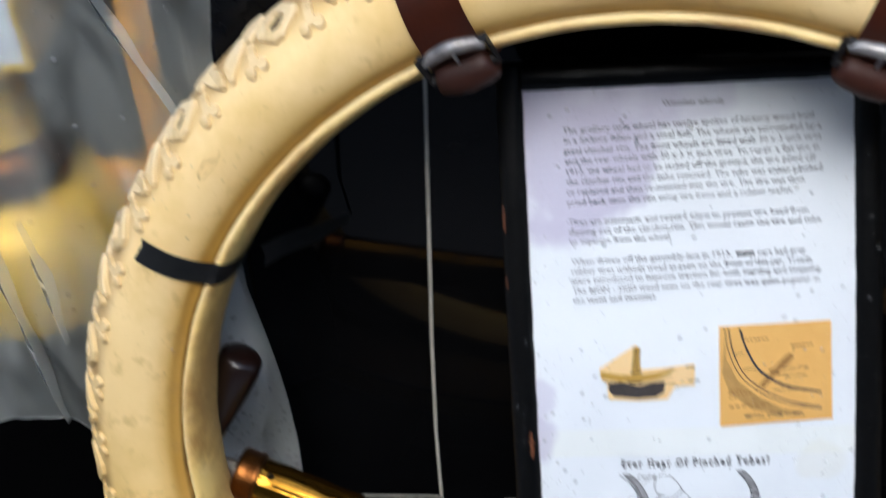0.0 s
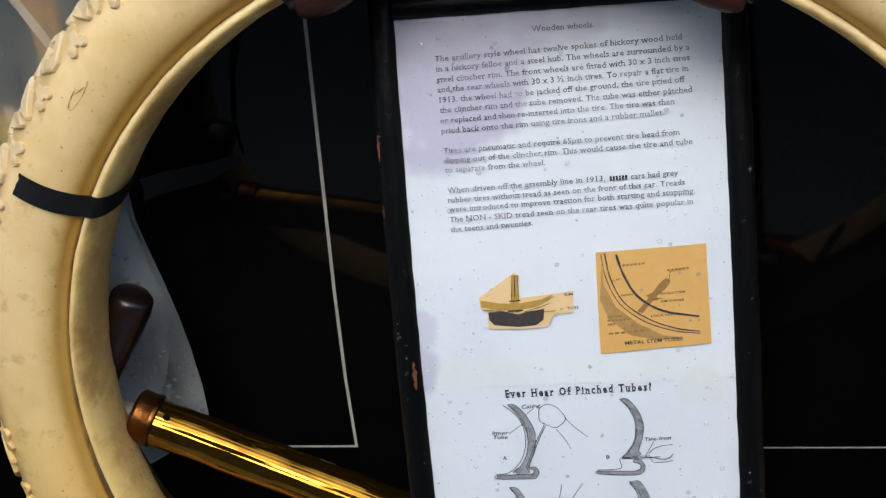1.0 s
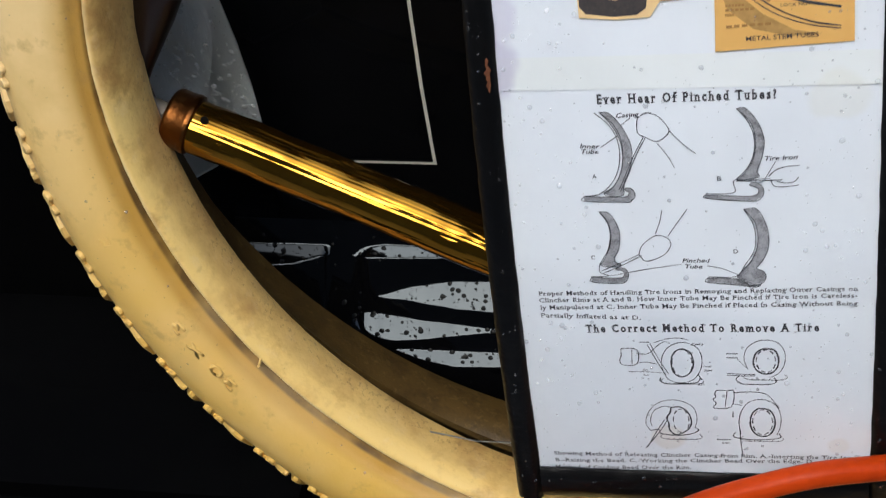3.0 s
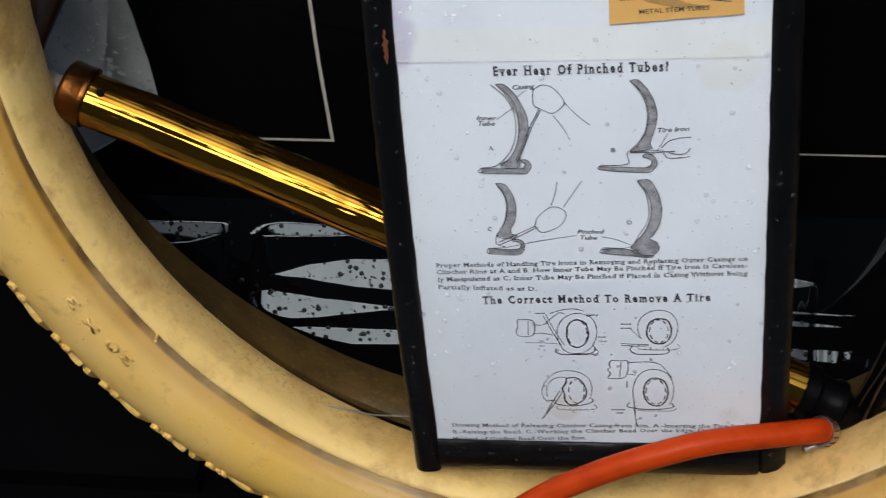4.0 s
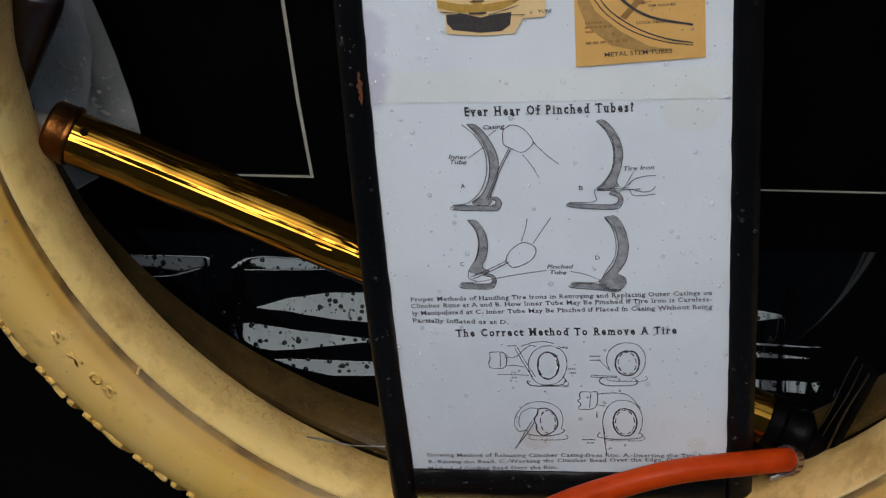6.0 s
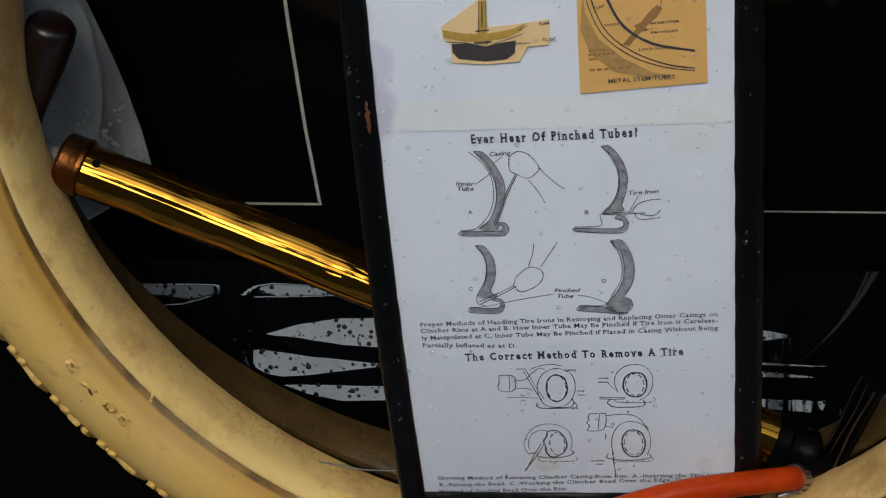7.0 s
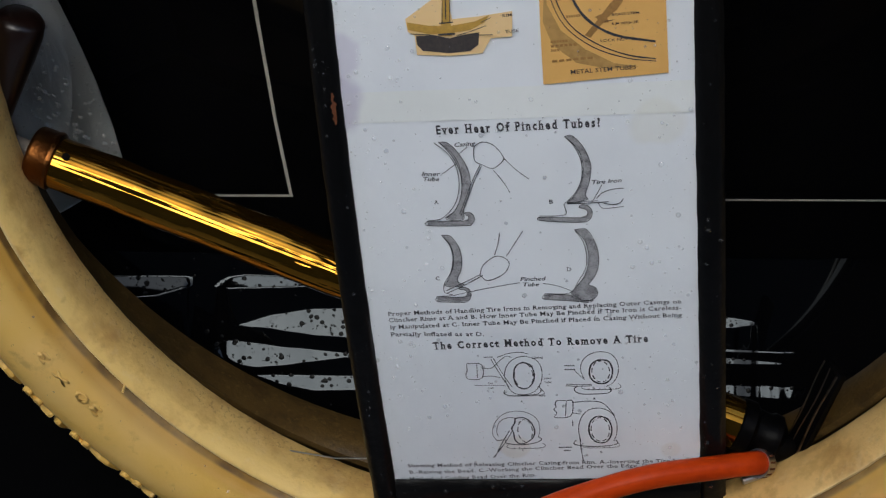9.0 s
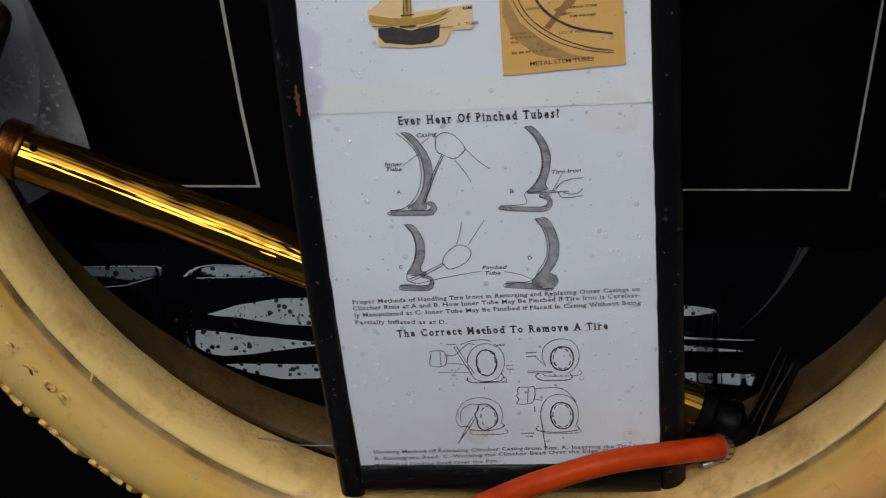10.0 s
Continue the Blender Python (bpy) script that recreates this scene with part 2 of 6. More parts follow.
M_TAPE = material("black_cloth_tape", (0.012, 0.013, 0.014), 0.55, dark=(0.025, 0.025, 0.027), scale=120, bump=0.5, bump_scale=900)
M_WALL = material("dark_unseen_wall", (0.088, 0.085, 0.080), 0.9, dark=(0.062, 0.060, 0.057), scale=3, coarse=0.6)
M_GROUND = material("grey_concrete", (0.29, 0.28, 0.268), 0.9, dark=(0.21, 0.202, 0.192), scale=20, coarse=1.0, bump=0.5, bump_scale=80)


M_INK = material("black_printing_ink", (0.025, 0.025, 0.03), 0.6, dark=(0.09, 0.09, 0.10), scale=700, amount=0.7)
M_INK_FADED = material("washed_printing_ink", (0.085, 0.085, 0.10), 0.6, dark=(0.44, 0.44, 0.48), scale=90, amount=0.75, coarse=34)
M_INK_GREY = material("grey_printing_ink", (0.36, 0.36, 0.375), 0.6, dark=(0.06, 0.06, 0.065), scale=1300, amount=0.9, coarse=160)
M_CLIP = material("yellowed_newsprint", (0.72, 0.42, 0.12), 0.55, dark=(0.64, 0.34, 0.085), scale=60, amount=0.6)
M_CLIP_PALE = material("pale_peach_newsprint", (0.80, 0.57, 0.28), 0.55, dark=(0.74, 0.49, 0.20), scale=60, amount=0.6)
M_CLIP_BROWN = material("brown_print", (0.36, 0.19, 0.05), 0.55, dark=(0.2, 0.1, 0.03), scale=500, amount=0.6)
M_CLIP_DARK = material("dark_print", (0.035, 0.03, 0.03), 0.55, dark=(0.08, 0.06, 0.05), scale=500, amount=0.6)
M_CLIP_SHADE = material("shaded_print", (0.46, 0.27, 0.08), 0.55, dark=(0.30, 0.17, 0.05), scale=260, amount=0.8)
M_CLIP_BRASS = material("ochre_print", (0.50, 0.30, 0.05), 0.55, dark=(0.25, 0.13, 0.03), scale=500, amount=0.6)
# Grimy liner and rear bead, darkened to paint the shade inside the tyre.
M_SHADED_GRIME = patched(material("shaded_grimy_rubber", (0.105, 0.066, 0.020), 0.5, dark=(0.018, 0.011, 0.004), scale=14, amount=0.7, bump=0.5), 160.0, 0.56, 0.66, (0.10, 0.072, 0.032), 0.4)
M_REAR = patched(patched(material("shaded_bead_rubber", (0.105, 0.062, 0.016), 0.45, dark=(0.034, 0.020, 0.006), scale=22, amount=0.8, bump=0.5, coarse=9), 60.0, 0.50, 0.64, (0.034, 0.019, 0.006), 0.7),
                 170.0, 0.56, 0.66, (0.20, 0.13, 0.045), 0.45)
M_RUST = material("rust_scar", (0.13, 0.038, 0.009), 0.8, dark=(0.06, 0.018, 0.006), scale=160, amount=0.9, bump=0.5)


def water_material():
    m = bpy.data.materials.new("rain_water")
    m.use_nodes = True
    b = m.node_tree.nodes["Principled BSDF"]
    b.inputs["Transmission Weight"].default_value = 1.0
    b.inputs["IOR"].default_value = 1.33
    b.inputs["Roughness"].default_value = 0.0
    return m


def film_material(name, milk):
    """A thin bead of water on paper: clear, with a wet gloss."""
    m = bpy.data.materials.new(name)
    m.use_nodes = True
    n, l = m.node_tree.nodes, m.node_tree.links
    out = n["Material Output"]
    n.remove(n["Principled BSDF"])
    clear = n.new("ShaderNodeBsdfTransparent")
    clear.inputs["Color"].default_value = (0.985, 0.99, 0.99, 1)
    veil = n.new("ShaderNodeBsdfDiffuse")
    veil.inputs["Color"].default_value = (0.86, 0.88, 0.90, 1)
    body = n.new("ShaderNodeMixShader")
    body.inputs[0].default_value = milk
    l.new(clear.outputs[0], body.inputs[1])
    l.new(veil.outputs[0], body.inputs[2])
    gloss = n.new("ShaderNodeBsdfGlossy")
    gloss.inputs["Roughness"].default_value = 0.03
    fr = n.new("ShaderNodeFresnel")
    fr.inputs["IOR"].default_value = 1.33
    mx = n.new("ShaderNodeMixShader")
    l.new(fr.outputs[0], mx.inputs[0])
    l.new(body.outputs[0], mx.inputs[1])
    l.new(gloss.outputs[0], mx.inputs[2])
    l.new(mx.outputs[0], out.inputs["Surface"])
    return m


def plastic_material(name, low, high, crumple, spread):
    """Thin milky polythene: veiled and glossy, and what lies behind it blurs."""
    m = bpy.data.materials.new(name)
    m.use_nodes = True
    n, l = m.node_tree.nodes, m.node_tree.links
    b = n["Principled BSDF"]
    b.inputs["Base Color"].default_value = (0.82, 0.86, 0.83, 1)
    b.inputs["Roughness"].default_value = 0.22
    blur = n.new("ShaderNodeBsdfRefraction")
    blur.inputs["Roughness"].default_value = 0.28
    blur.inputs["IOR"].default_value = 1.04
    clear = n.new("ShaderNodeBsdfTransparent")
    see = n.new("ShaderNodeMixShader")
    see.inputs[0].default_value = 0.2
    l.new(blur.outputs[0], see.inputs[1])
    l.new(clear.outputs[0], see.inputs[2])
    mx = n.new("ShaderNodeMixShader")
    co = n.new("ShaderNodeTexCoord")
    no = n.new("ShaderNodeTexNoise")
    no.inputs["Scale"].default_value = 12
    no.inputs["Detail"].default_value = 6
    no.inputs["Distortion"].default_value = 1.4
    mr = n.new("ShaderNodeMapRange")
    mr.inputs["From Min"].default_value = 0.3
    mr.inputs["From Max"].default_value = 0.72
    mr.inputs["To Min"].default_value = low
    mr.inputs["To Max"].default_value = high
    wide = n.new("ShaderNodeMapping")
    wide.inputs["Scale"].default_value = (1.6, 1.6, 0.5)
    wide.inputs["Rotation"].default_value = (0.0, 0.35, 0.0)
    l.new(co.outputs["Object"], wide.inputs["Vector"])
    l.new(wide.outputs[0], no.inputs["Vector"])
    l.new(no.outputs["Fac"], mr.inputs["Value"])
    l.new(mr.outputs[0], mx.inputs[0])
    l.new(see.outputs[0], mx.inputs[1])
    l.new(b.outputs[0], mx.inputs[2])
    l.new(mx.outputs[0], n["Material Output"].inputs["Surface"])
    mp = n.new("ShaderNodeMapping")
    mp.inputs["Scale"].default_value = spread
    mp.inputs["Rotation"].default_value = (0.0, 0.5, 0.0)
    fold = n.new("ShaderNodeTexNoise")
    fold.inputs["Scale"].default_value = 55
    fold.inputs["Detail"].default_value = 5
    fold.inputs["Distortion"].default_value = 0.8
    bp = n.new("ShaderNodeBump")
    bp.inputs["Strength"].default_value = 0.7
    bp.inputs["Distance"].default_value = crumple
    l.new(co.outputs["Object"], mp.inputs["Vector"])
    l.new(mp.outputs[0], fold.inputs["Vector"])
    l.new(fold.outputs["Fac"], bp.inputs["Height"])
    l.new(bp.outputs[0], b.inputs["Normal"])
    return m


def paper_material(name="laminated_paper", base=(0.77, 0.80, 0.83), dark=(0.675, 0.705, 0.745)):
    """White paper behind film, wrinkled, with a mauve ink bloom and tan water marks of their own outlines."""
    m = material(name, base, 0.42, dark=dark, scale=11, amount=0.7, bump=0.9, bump_scale=22, coat=0.12)
    n, l = m.node_tree.nodes, m.node_tree.links
    b = n["Principled BSDF"]
    ramp = next(x for x in n if x.bl_idname == "ShaderNodeValToRGB")
    co = next(x for x in n if x.bl_idname == "ShaderNodeTexCoord")
    last = ramp.outputs["Color"]
    for place, size, tint, depth in (((-0.085, 0.02, 0.350), 0.055, (0.50, 0.47, 0.60), 0.85), ((-0.045, 0.02, 0.383), 0.040, (0.52, 0.49, 0.62), 0.6),
                                     ((-0.112, 0.0, 0.150), 0.018, (0.50, 0.47, 0.60), 0.65), ((-0.110, 0.0, 0.18), 0.016, (0.54, 0.51, 0.64), 0.55),
                                     ((0.086, 0.02, -0.116), 0.008, (0.62, 0.56, 0.44), 0.25), ((-0.020, 0.02, -0.112), 0.010, (0.62, 0.54, 0.40), 0.3),
                                     ((0.085, 0.0, 0.132), 0.016, (0.68, 0.66, 0.52), 0.25), ((0.0, 0.02, 0.388), 0.03, (0.55, 0.52, 0.64), 0.5)):
        d = n.new("ShaderNodeVectorMath")
        d.operation = "DISTANCE"
        d.inputs[1].default_value = place
        no = n.new("ShaderNodeTexNoise")
        no.inputs["Scale"].default_value = 26
        no.inputs["Detail"].default_value = 3
        ad = n.new("ShaderNodeMath")
        ad.operation = "MULTIPLY_ADD"
        ad.inputs[1].default_value = size * 1.6
        mr = n.new("ShaderNodeMapRange")
        mr.interpolation_type = "SMOOTHSTEP"
        mr.inputs["From Min"].default_value = size * 1.95
        mr.inputs["From Max"].default_value = size * 1.55
        mr.inputs["To Max"].default_value = depth
        mx = n.new("ShaderNodeMix")
        mx.data_type = "RGBA"
        mx.inputs["B"].default_value = (*tint, 1)
        l.new(co.outputs["Object"], d.inputs[0])
        l.new(co.outputs["Object"], no.inputs["Vector"])
        l.new(no.outputs["Fac"], ad.inputs[0])
        l.new(d.outputs["Value"], ad.inputs[2])
        l.new(ad.outputs[0], mr.inputs["Value"])
        l.new(mr.outputs[0], mx.inputs["Factor"])
        l.new(last, mx.inputs["A"])
        last = mx.outputs["Result"]
    l.new(last, b.inputs["Base Color"])
    return m


M_WATER = water_material()
M_FILM = film_material("rain_bead_on_paper", 0.26)
M_DRIP = film_material("rain_bead_on_plastic", 0.16)
M_CLEAR = film_material("thin_rain_water", 0.03)
M_PLASTIC = plastic_material("clear_polythene", 0.04, 0.27, 0.004, (1.0, 1.0, 0.10))
M_FOLD = plastic_material("folded_milky_polythene", 0.26, 0.52, 0.004, (1.0, 1.0, 0.25))
M_BRIGHT_CORNER = plastic_material("brightened_hanging_polythene", 0.18, 0.48, 0.003, (1.0, 1.0, 0.15))
M_CREASE_GLINT = plastic_material("crease_glint_polythene", 0.08, 0.40, 0.006, (1.0, 1.0, 0.1))
M_PAPER = paper_material()
M_STICKY = paper_material("yellowed_tape_on_paper", (0.775, 0.80, 0.79), (0.70, 0.725, 0.705))

# ---- mesh helpers ----
def part(name, bm, mat, parent=None, label="", smooth=True):
    me = bpy.data.meshes.new(name)
    bm.normal_update()
    bm.to_mesh(me)
    bm.free()
    if smooth:
        for p in me.polygons:
            p.use_smooth = True
        me.set_sharp_from_angle(angle=radians(38))
    me.materials.append(mat)
    ob = new(name, me)
    if parent:
        ob.parent = parent
    if label:
        tagged(ob, label)
    return ob


def empty(name, m, label, category, group="", kind=""):
    ob = new(name)
    ob.empty_display_size = 0.05
    ob.matrix_world = m
    return tagged(ob, label, category, group, kind)


def add_box(bm, x0, x1, y0, y1, z0, z1, bevel=0.0, m=None):
    vs = [bm.verts.new((x, y, z)) for x in (x0, x1) for y in (y0, y1) for z in (z0, z1)]
    fs = [bm.faces.new([vs[i] for i in q]) for q in
          ((0, 1, 3, 2), (4, 6, 7, 5), (0, 4, 5, 1), (2, 3, 7, 6), (0, 2, 6, 4), (1, 5, 7, 3))]
    if bevel:
        es = list({e for f in fs for e in f.edges})
        r = bmesh.ops.bevel(bm, geom=es, offset=bevel, segments=2, affect="EDGES", profile=0.6)
        vs = list({v for f in r["faces"] for v in f.verts})
    if m is not None:
        bmesh.ops.transform(bm, matrix=m, verts=vs)
    return vs


def lathe(bm, profile, segments, closed=False, m=None, a0=0.0, a1=360.0):
    """Turns (radius, height) pairs about the z axis."""
    full = abs(a1 - a0 - 360) < 1e-6
    count = segments if full else segments + 1
    rings = []
    for k in range(count):
        a = radians(a0 + (a1 - a0) * k / segments)
        ring = []
        for r, h in profile:
            v = Vector((r * math.cos(a), r * math.sin(a), h))
            ring.append(bm.verts.new(m @ v if m else v))
        rings.append(ring)
    n = len(profile)
    for k in range(segments):
        p, q = rings[k], rings[(k + 1) % count]
        for i in range(n if closed else n - 1):
            j = (i + 1) % n
            bm.faces.new((p[i], q[i], q[j], p[j]))
    return rings


def tube(bm, points, radius, sides=12, taper=None, caps=True):
    """A round tube along points."""
    pts = [Vector(p) for p in points]
    rings, up = [], None
    for i, p in enumerate(pts):
        d = (pts[min(i + 1, len(pts) - 1)] - pts[max(i - 1, 0)]).normalized()
        if up is None:
            up = d.orthogonal().normalized()
        up = (up - d * up.dot(d)).normalized()
        s = d.cross(up)
        r = taper[i] if taper else radius
        rings.append([bm.verts.new(p + (up * math.cos(a) + s * math.sin(a)) * r)
                      for a in (2 * math.pi * k / sides for k in range(sides))])
    for a, b in zip(rings, rings[1:]):
        for k in range(sides):
            bm.faces.new((a[k], a[(k + 1) % sides], b[(k + 1) % sides], b[k]))
    if caps:
        bm.faces.new(list(reversed(rings[0])))
        bm.faces.new(rings[-1])
    return rings


def basis(origin, cols):
    """A pose from an origin and three column axes."""
    m = Matrix(cols).transposed().to_4x4()
    m.translation = origin
    return m


def spline(points, steps):
    """Catmull-Rom through points."""
    p = [Vector(q) for q in points]
    p = [2 * p[0] - p[1]] + p + [2 * p[-1] - p[-2]]
    out = []
    for i in range(1, len(p) - 2):
        for k in range(steps):
            t = k / steps
            a, b, c, d = p[i - 1], p[i], p[i + 1], p[i + 2]
            out.append(0.5 * (2 * b + (c - a) * t + (2 * a - 5 * b + 4 * c - d) * t * t + (3 * b - a - 3 * c + d) * t ** 3))
    out.append(p[-2])
    return out


# ---- frames of reference ----
TYRE_M = basis((0, 0, 0.80), ((0.9933, -0.0887, 0.0734), (0.1032, 0.9687, -0.2259), (-0.0510, 0.2320, 0.9714)))
SIGN_M = basis((0.0292, -0.0520, 0.6824), ((0.9990, 0.0, 0.0454), (0.0169, 0.9279, -0.3725), (-0.0421, 0.3729, 0.9269)))
# the lathe axis z lies along the tyre's axle
AXLE = Matrix(((1, 0, 0, 0), (0, 0, 1, 0), (0, 1, 0, 0), (0, 0, 0, 1)))
BOARD_Z = 0.385
BODY_Y = 0.16

# ---- setting ----
bm = bmesh.new()
add_box(bm, -60, 60, -60, 60, -0.2, 0)
tagged(part("ground", bm, M_GROUND, smooth=False), "grey concrete yard under the car", "ground", kind="structure")
# Unseen wall, added to block the low sky and darken reflections.
bm = bmesh.new()
add_box(bm, -9, 9, -3.9, -3.6, 0, 4.75)
tagged(part("sky_block_wall", bm, M_WALL, smooth=False), "unseen dark wall added to block the low sky facing the car", "wall", kind="structure")

# ---- car ----
car = empty("vintage_car", Matrix.Translation((0, 0.16, 0)), "black vintage touring car side with cream pinstripes", "car")
BACK = Matrix.Translation((0, -0.16, 0))
bm = bmesh.new()
add_box(bm, -0.312, 2.2, BODY_Y, 1.40, 0.507, 1.35, 0.006, BACK)
part("body_panel", bm, M_BLACK, car)
# the splash apron: traced bands tilted to put sky reflections into its shape
SLOPE_TOP, SLOPE_END = Vector((0, 0.165, 0.505)), Vector((0, 0.030, 0.390))
DOWN = (SLOPE_END - SLOPE_TOP).normalized()
OUT = DOWN.cross(Vector((1, 0, 0)))
BANDS = [
    (((-0.3440, 0.0205, 0.0330), (-0.3240, 0.0203, 0.0385), (-0.3000, 0.0200, 0.0362), (-0.2880, 0.0199, 0.0325), (-0.2775, 0.0202, 0.0290)), 11.2, 10.6),
    (((-0.2490, 0.0272, 0.0276), (-0.2440, 0.0228, 0.0288), (-0.2390, 0.0203, 0.0290), (-0.2250, 0.0180, 0.0288), (-0.1674, 0.0198, 0.0262), (-0.1100, 0.0205, 0.0235)), 9.3, 8.0),
    (((-0.2270, 0.0592, 0.0604), (-0.2009, 0.0515, 0.0625), (-0.1670, 0.0459, 0.0674), (-0.1100, 0.0440, 0.0700)), 6.0, 3.5),
    (((-0.2508, 0.0750, 0.0772), (-0.2446, 0.0728, 0.0860), (-0.2296, 0.0735, 0.0935), (-0.2149, 0.0758, 0.0950), (-0.1810, 0.0790, 0.0909), (-0.1415, 0.0824, 0.0855), (-0.1100, 0.0840, 0.0850)), 9.0, 6.0),
    (((-0.2130, 0.1014, 0.1026), (-0.1960, 0.1011, 0.1082), (-0.1663, 0.1015, 0.1134), (-0.1100, 0.1012, 0.1118)), 10.5, 8.0),
    (((0.1661, 0.0490, 0.0575), (0.1800, 0.0495, 0.0568), (0.1920, 0.0515, 0.0550)), 5.5, 5.5),
    (((0.1663, 0.0744, 0.0764), (0.2000, 0.0756, 0.0768), (0.2250, 0.0766, 0.0772)), 4.6, 4.6),
    (((0.1663, 0.0815, 0.0862), (0.1900, 0.0828, 0.0862), (0.2150, 0.0850, 0.0860)), 4.8, 4.8),
    (((0.1663, 0.1040, 0.1110), (0.2053, 0.1043, 0.1140), (0.2350, 0.1050, 0.1158)), 5.0, 5.0),
]


def sky_tilt(x, s):
    """The slope, in radians, that shapes sky reflection into the apron at a point."""
    best = 0.0
    for band, start, end_tilt in BANDS:
        if not band[0][0] - 0.012 < x < band[-1][0] + 0.012:
            continue
        k = 0
        while k < len(band) - 2 and x > band[k + 1][0]:
            k += 1
        (xa, ta, ba), (xb, tb, bb) = band[k], band[k + 1]
        f = (x - xa) / (xb - xa)
        rag = 0.0005 * noise.noise((x * 55, s * 30, 1.0))
        top, end = ta + (tb - ta) * f + rag, ba + (bb - ba) * f + rag
        depth = min(s - top, end - s, (x - band[0][0]) * 0.5 + 0.002, (band[-1][0] - x) * 0.5 + 0.002)
        along = (x - band[0][0]) / (band[-1][0] - band[0][0])
        tilt = radians(start + (end_tilt - start) * min(1.0, max(0.0, along)))
        best = max(best, tilt * min(1.0, max(0.0, depth / 0.0004 + 0.5)))
    return best


def sweep(x, s):
    """Swings the apron out, mostly its upper edge, to steer reflections past the tyre."""
    if x >= -0.17:
        return 0.0
    low = 0.75 * (x + 0.17) ** 2 if x > -0.2567 else 0.00564 + 0.13 * (-0.2567 - x)
    f = min(1.0, max(0.0, (s - 0.045) / 0.04))
    return low + (0.75 * (x + 0.25) ** 2 * (1 - f * f * (3 - 2 * f)) if x < -0.25 else 0.0)


bm = bmesh.new()
xs = [-0.346 + 0.0025 * i for i in range(268)] + [0.4, 0.6, 1.0, 2.2]
STEPS, LONG = 300, (SLOPE_END - SLOPE_TOP).length
cols = []
for x in xs:
    h, col = 0.0, []
    wob = 0.02 * noise.noise((x * 9, 0.0, 3.0))
    for k in range(STEPS + 1):
        s = LONG * k / STEPS
        p = SLOPE_TOP + DOWN * s + OUT * (h + sweep(x, s))
        col.append(bm.verts.new((x, p.y - 0.16, p.z)))
        # Outside the bands the slope leans down to keep reflections dark.
        tilt = sky_tilt(x, s) or -0.035 + wob * 0.5 - 0.065 * min(1.0, max(0.0, (x - 0.11) / 0.05))
        h += math.tan(tilt) * LONG / STEPS
    back = col[0].co
    cols.append([bm.verts.new((x, 0.06, back.z + 0.004))] + col + [bm.verts.new((x, -0.175, BOARD_Z - 0.004))])
for a, b in zip(cols, cols[1:]):
    for p, q, r, t in zip(a, a[1:], b[1:], b):
        bm.faces.new((p, q, r, t))
APRON_CO = [[(v.co.x, v.co.y + 0.16, v.co.z) for v in c] for c in cols]
part("splash_apron", bm, M_APRON, car, "glossy wet black splash apron")
bm = bmesh.new()
add_box(bm, -1.6, 2.2, -0.30, 0.03, BOARD_Z - 0.03, BOARD_Z, 0.004, BACK)
add_box(bm, -1.6, -0.337, 0.03, 0.175, BOARD_Z - 0.03, BOARD_Z - 0.001, 0.004, BACK)
add_box(bm, -1.6, -0.275, -0.04, 0.055, BOARD_Z - 0.002, BOARD_Z + 0.021, 0.0, BACK)
part("running_board", bm, M_MAT, car, "wet black running board")
bm = bmesh.new()
add_box(bm, -0.94, 2.19, -0.02, 0.02, 0.0, BOARD_Z - 0.031, 0.0, BACK)
part("lower_valance", bm, M_MAT, car)
bm = bmesh.new()
add_box(bm, -1.6, -0.314, 0.172, 0.235, BOARD_Z - 0.02, 0.66, 0.0, BACK)
add_box(bm, -1.6, -0.42, 0.36, 1.20, 0.38, 1.30, 0.02, BACK)
part("cowl_panel", bm, M_MAT, car)


def stripe(points, width):
    """A painted line: a thin flat ribbon just proud of the panel."""
    bm = bmesh.new()
    p = [Vector((x, z)) for x, z in points]
    rows = []
    for i, q in enumerate(p):
        a = (q - p[i - 1]).normalized() if i else (p[1] - q).normalized()
        b = (p[i + 1] - q).normalized() if i < len(p) - 1 else a
        m = (a + b).normalized()
        side = Vector((-m.y, m.x)) * (width / 2 / max(0.5, m.dot(a)))
        rows.append([bm.verts.new((q.x + side.x * k, BODY_Y - 0.1608, q.y + side.y * k)) for k in (1, -1)])
    for a, b in zip(rows, rows[1:]):
        bm.faces.new((a[0], a[1], b[1], b[0]))
    return bm


part("pinstripe", stripe([(-0.155, 1.25), (-0.163, 1.0), (-0.168, 0.88), (-0.173, 0.76), (-0.1755, 0.66), (-0.1755, 0.580), (-0.30, 0.580)], 0.0026), M_STRIPE, car, "thin cream pinstripe", False)
part("pinstripe", stripe([(0.2925, 1.25), (0.2925, 0.577), (-0.12, 0.577)], 0.0018), M_STRIPE, car, "thin cream pinstripe", False)

# ---- spare tyre ----
tyre = empty("spare_tyre", TYRE_M, "cream rubber spare tyre leaning on the running board", "tyre")
D0 = 0.016
half = [(0.3325, -0.0275), (0.3346, -0.0324), (0.3386, -0.0352), (0.3412, -0.0385), (0.3450, -0.0408), (0.350, -0.0430), (0.362, -0.0450), (0.375, -0.0430), (0.388, -0.0360),
        (0.398, -0.0250), (0.404, -0.0110), (0.4065, 0.004), (0.407, D0)]
outer = half + [(r + (0.009 if r < 0.34 else 0), 2 * D0 - d) for r, d in reversed(half[:-1])]
inner = [(0.338 + (r - 0.338) * 0.86 if r > 0.345 else r + 0.002, D0 + (d - D0) * 0.82) for r, d in reversed(outer)]


def smooth_ring(profile, n=2):
    return [(v.x, v.y) for v in spline([Vector((r, d, 0)) for r, d in profile], n)]


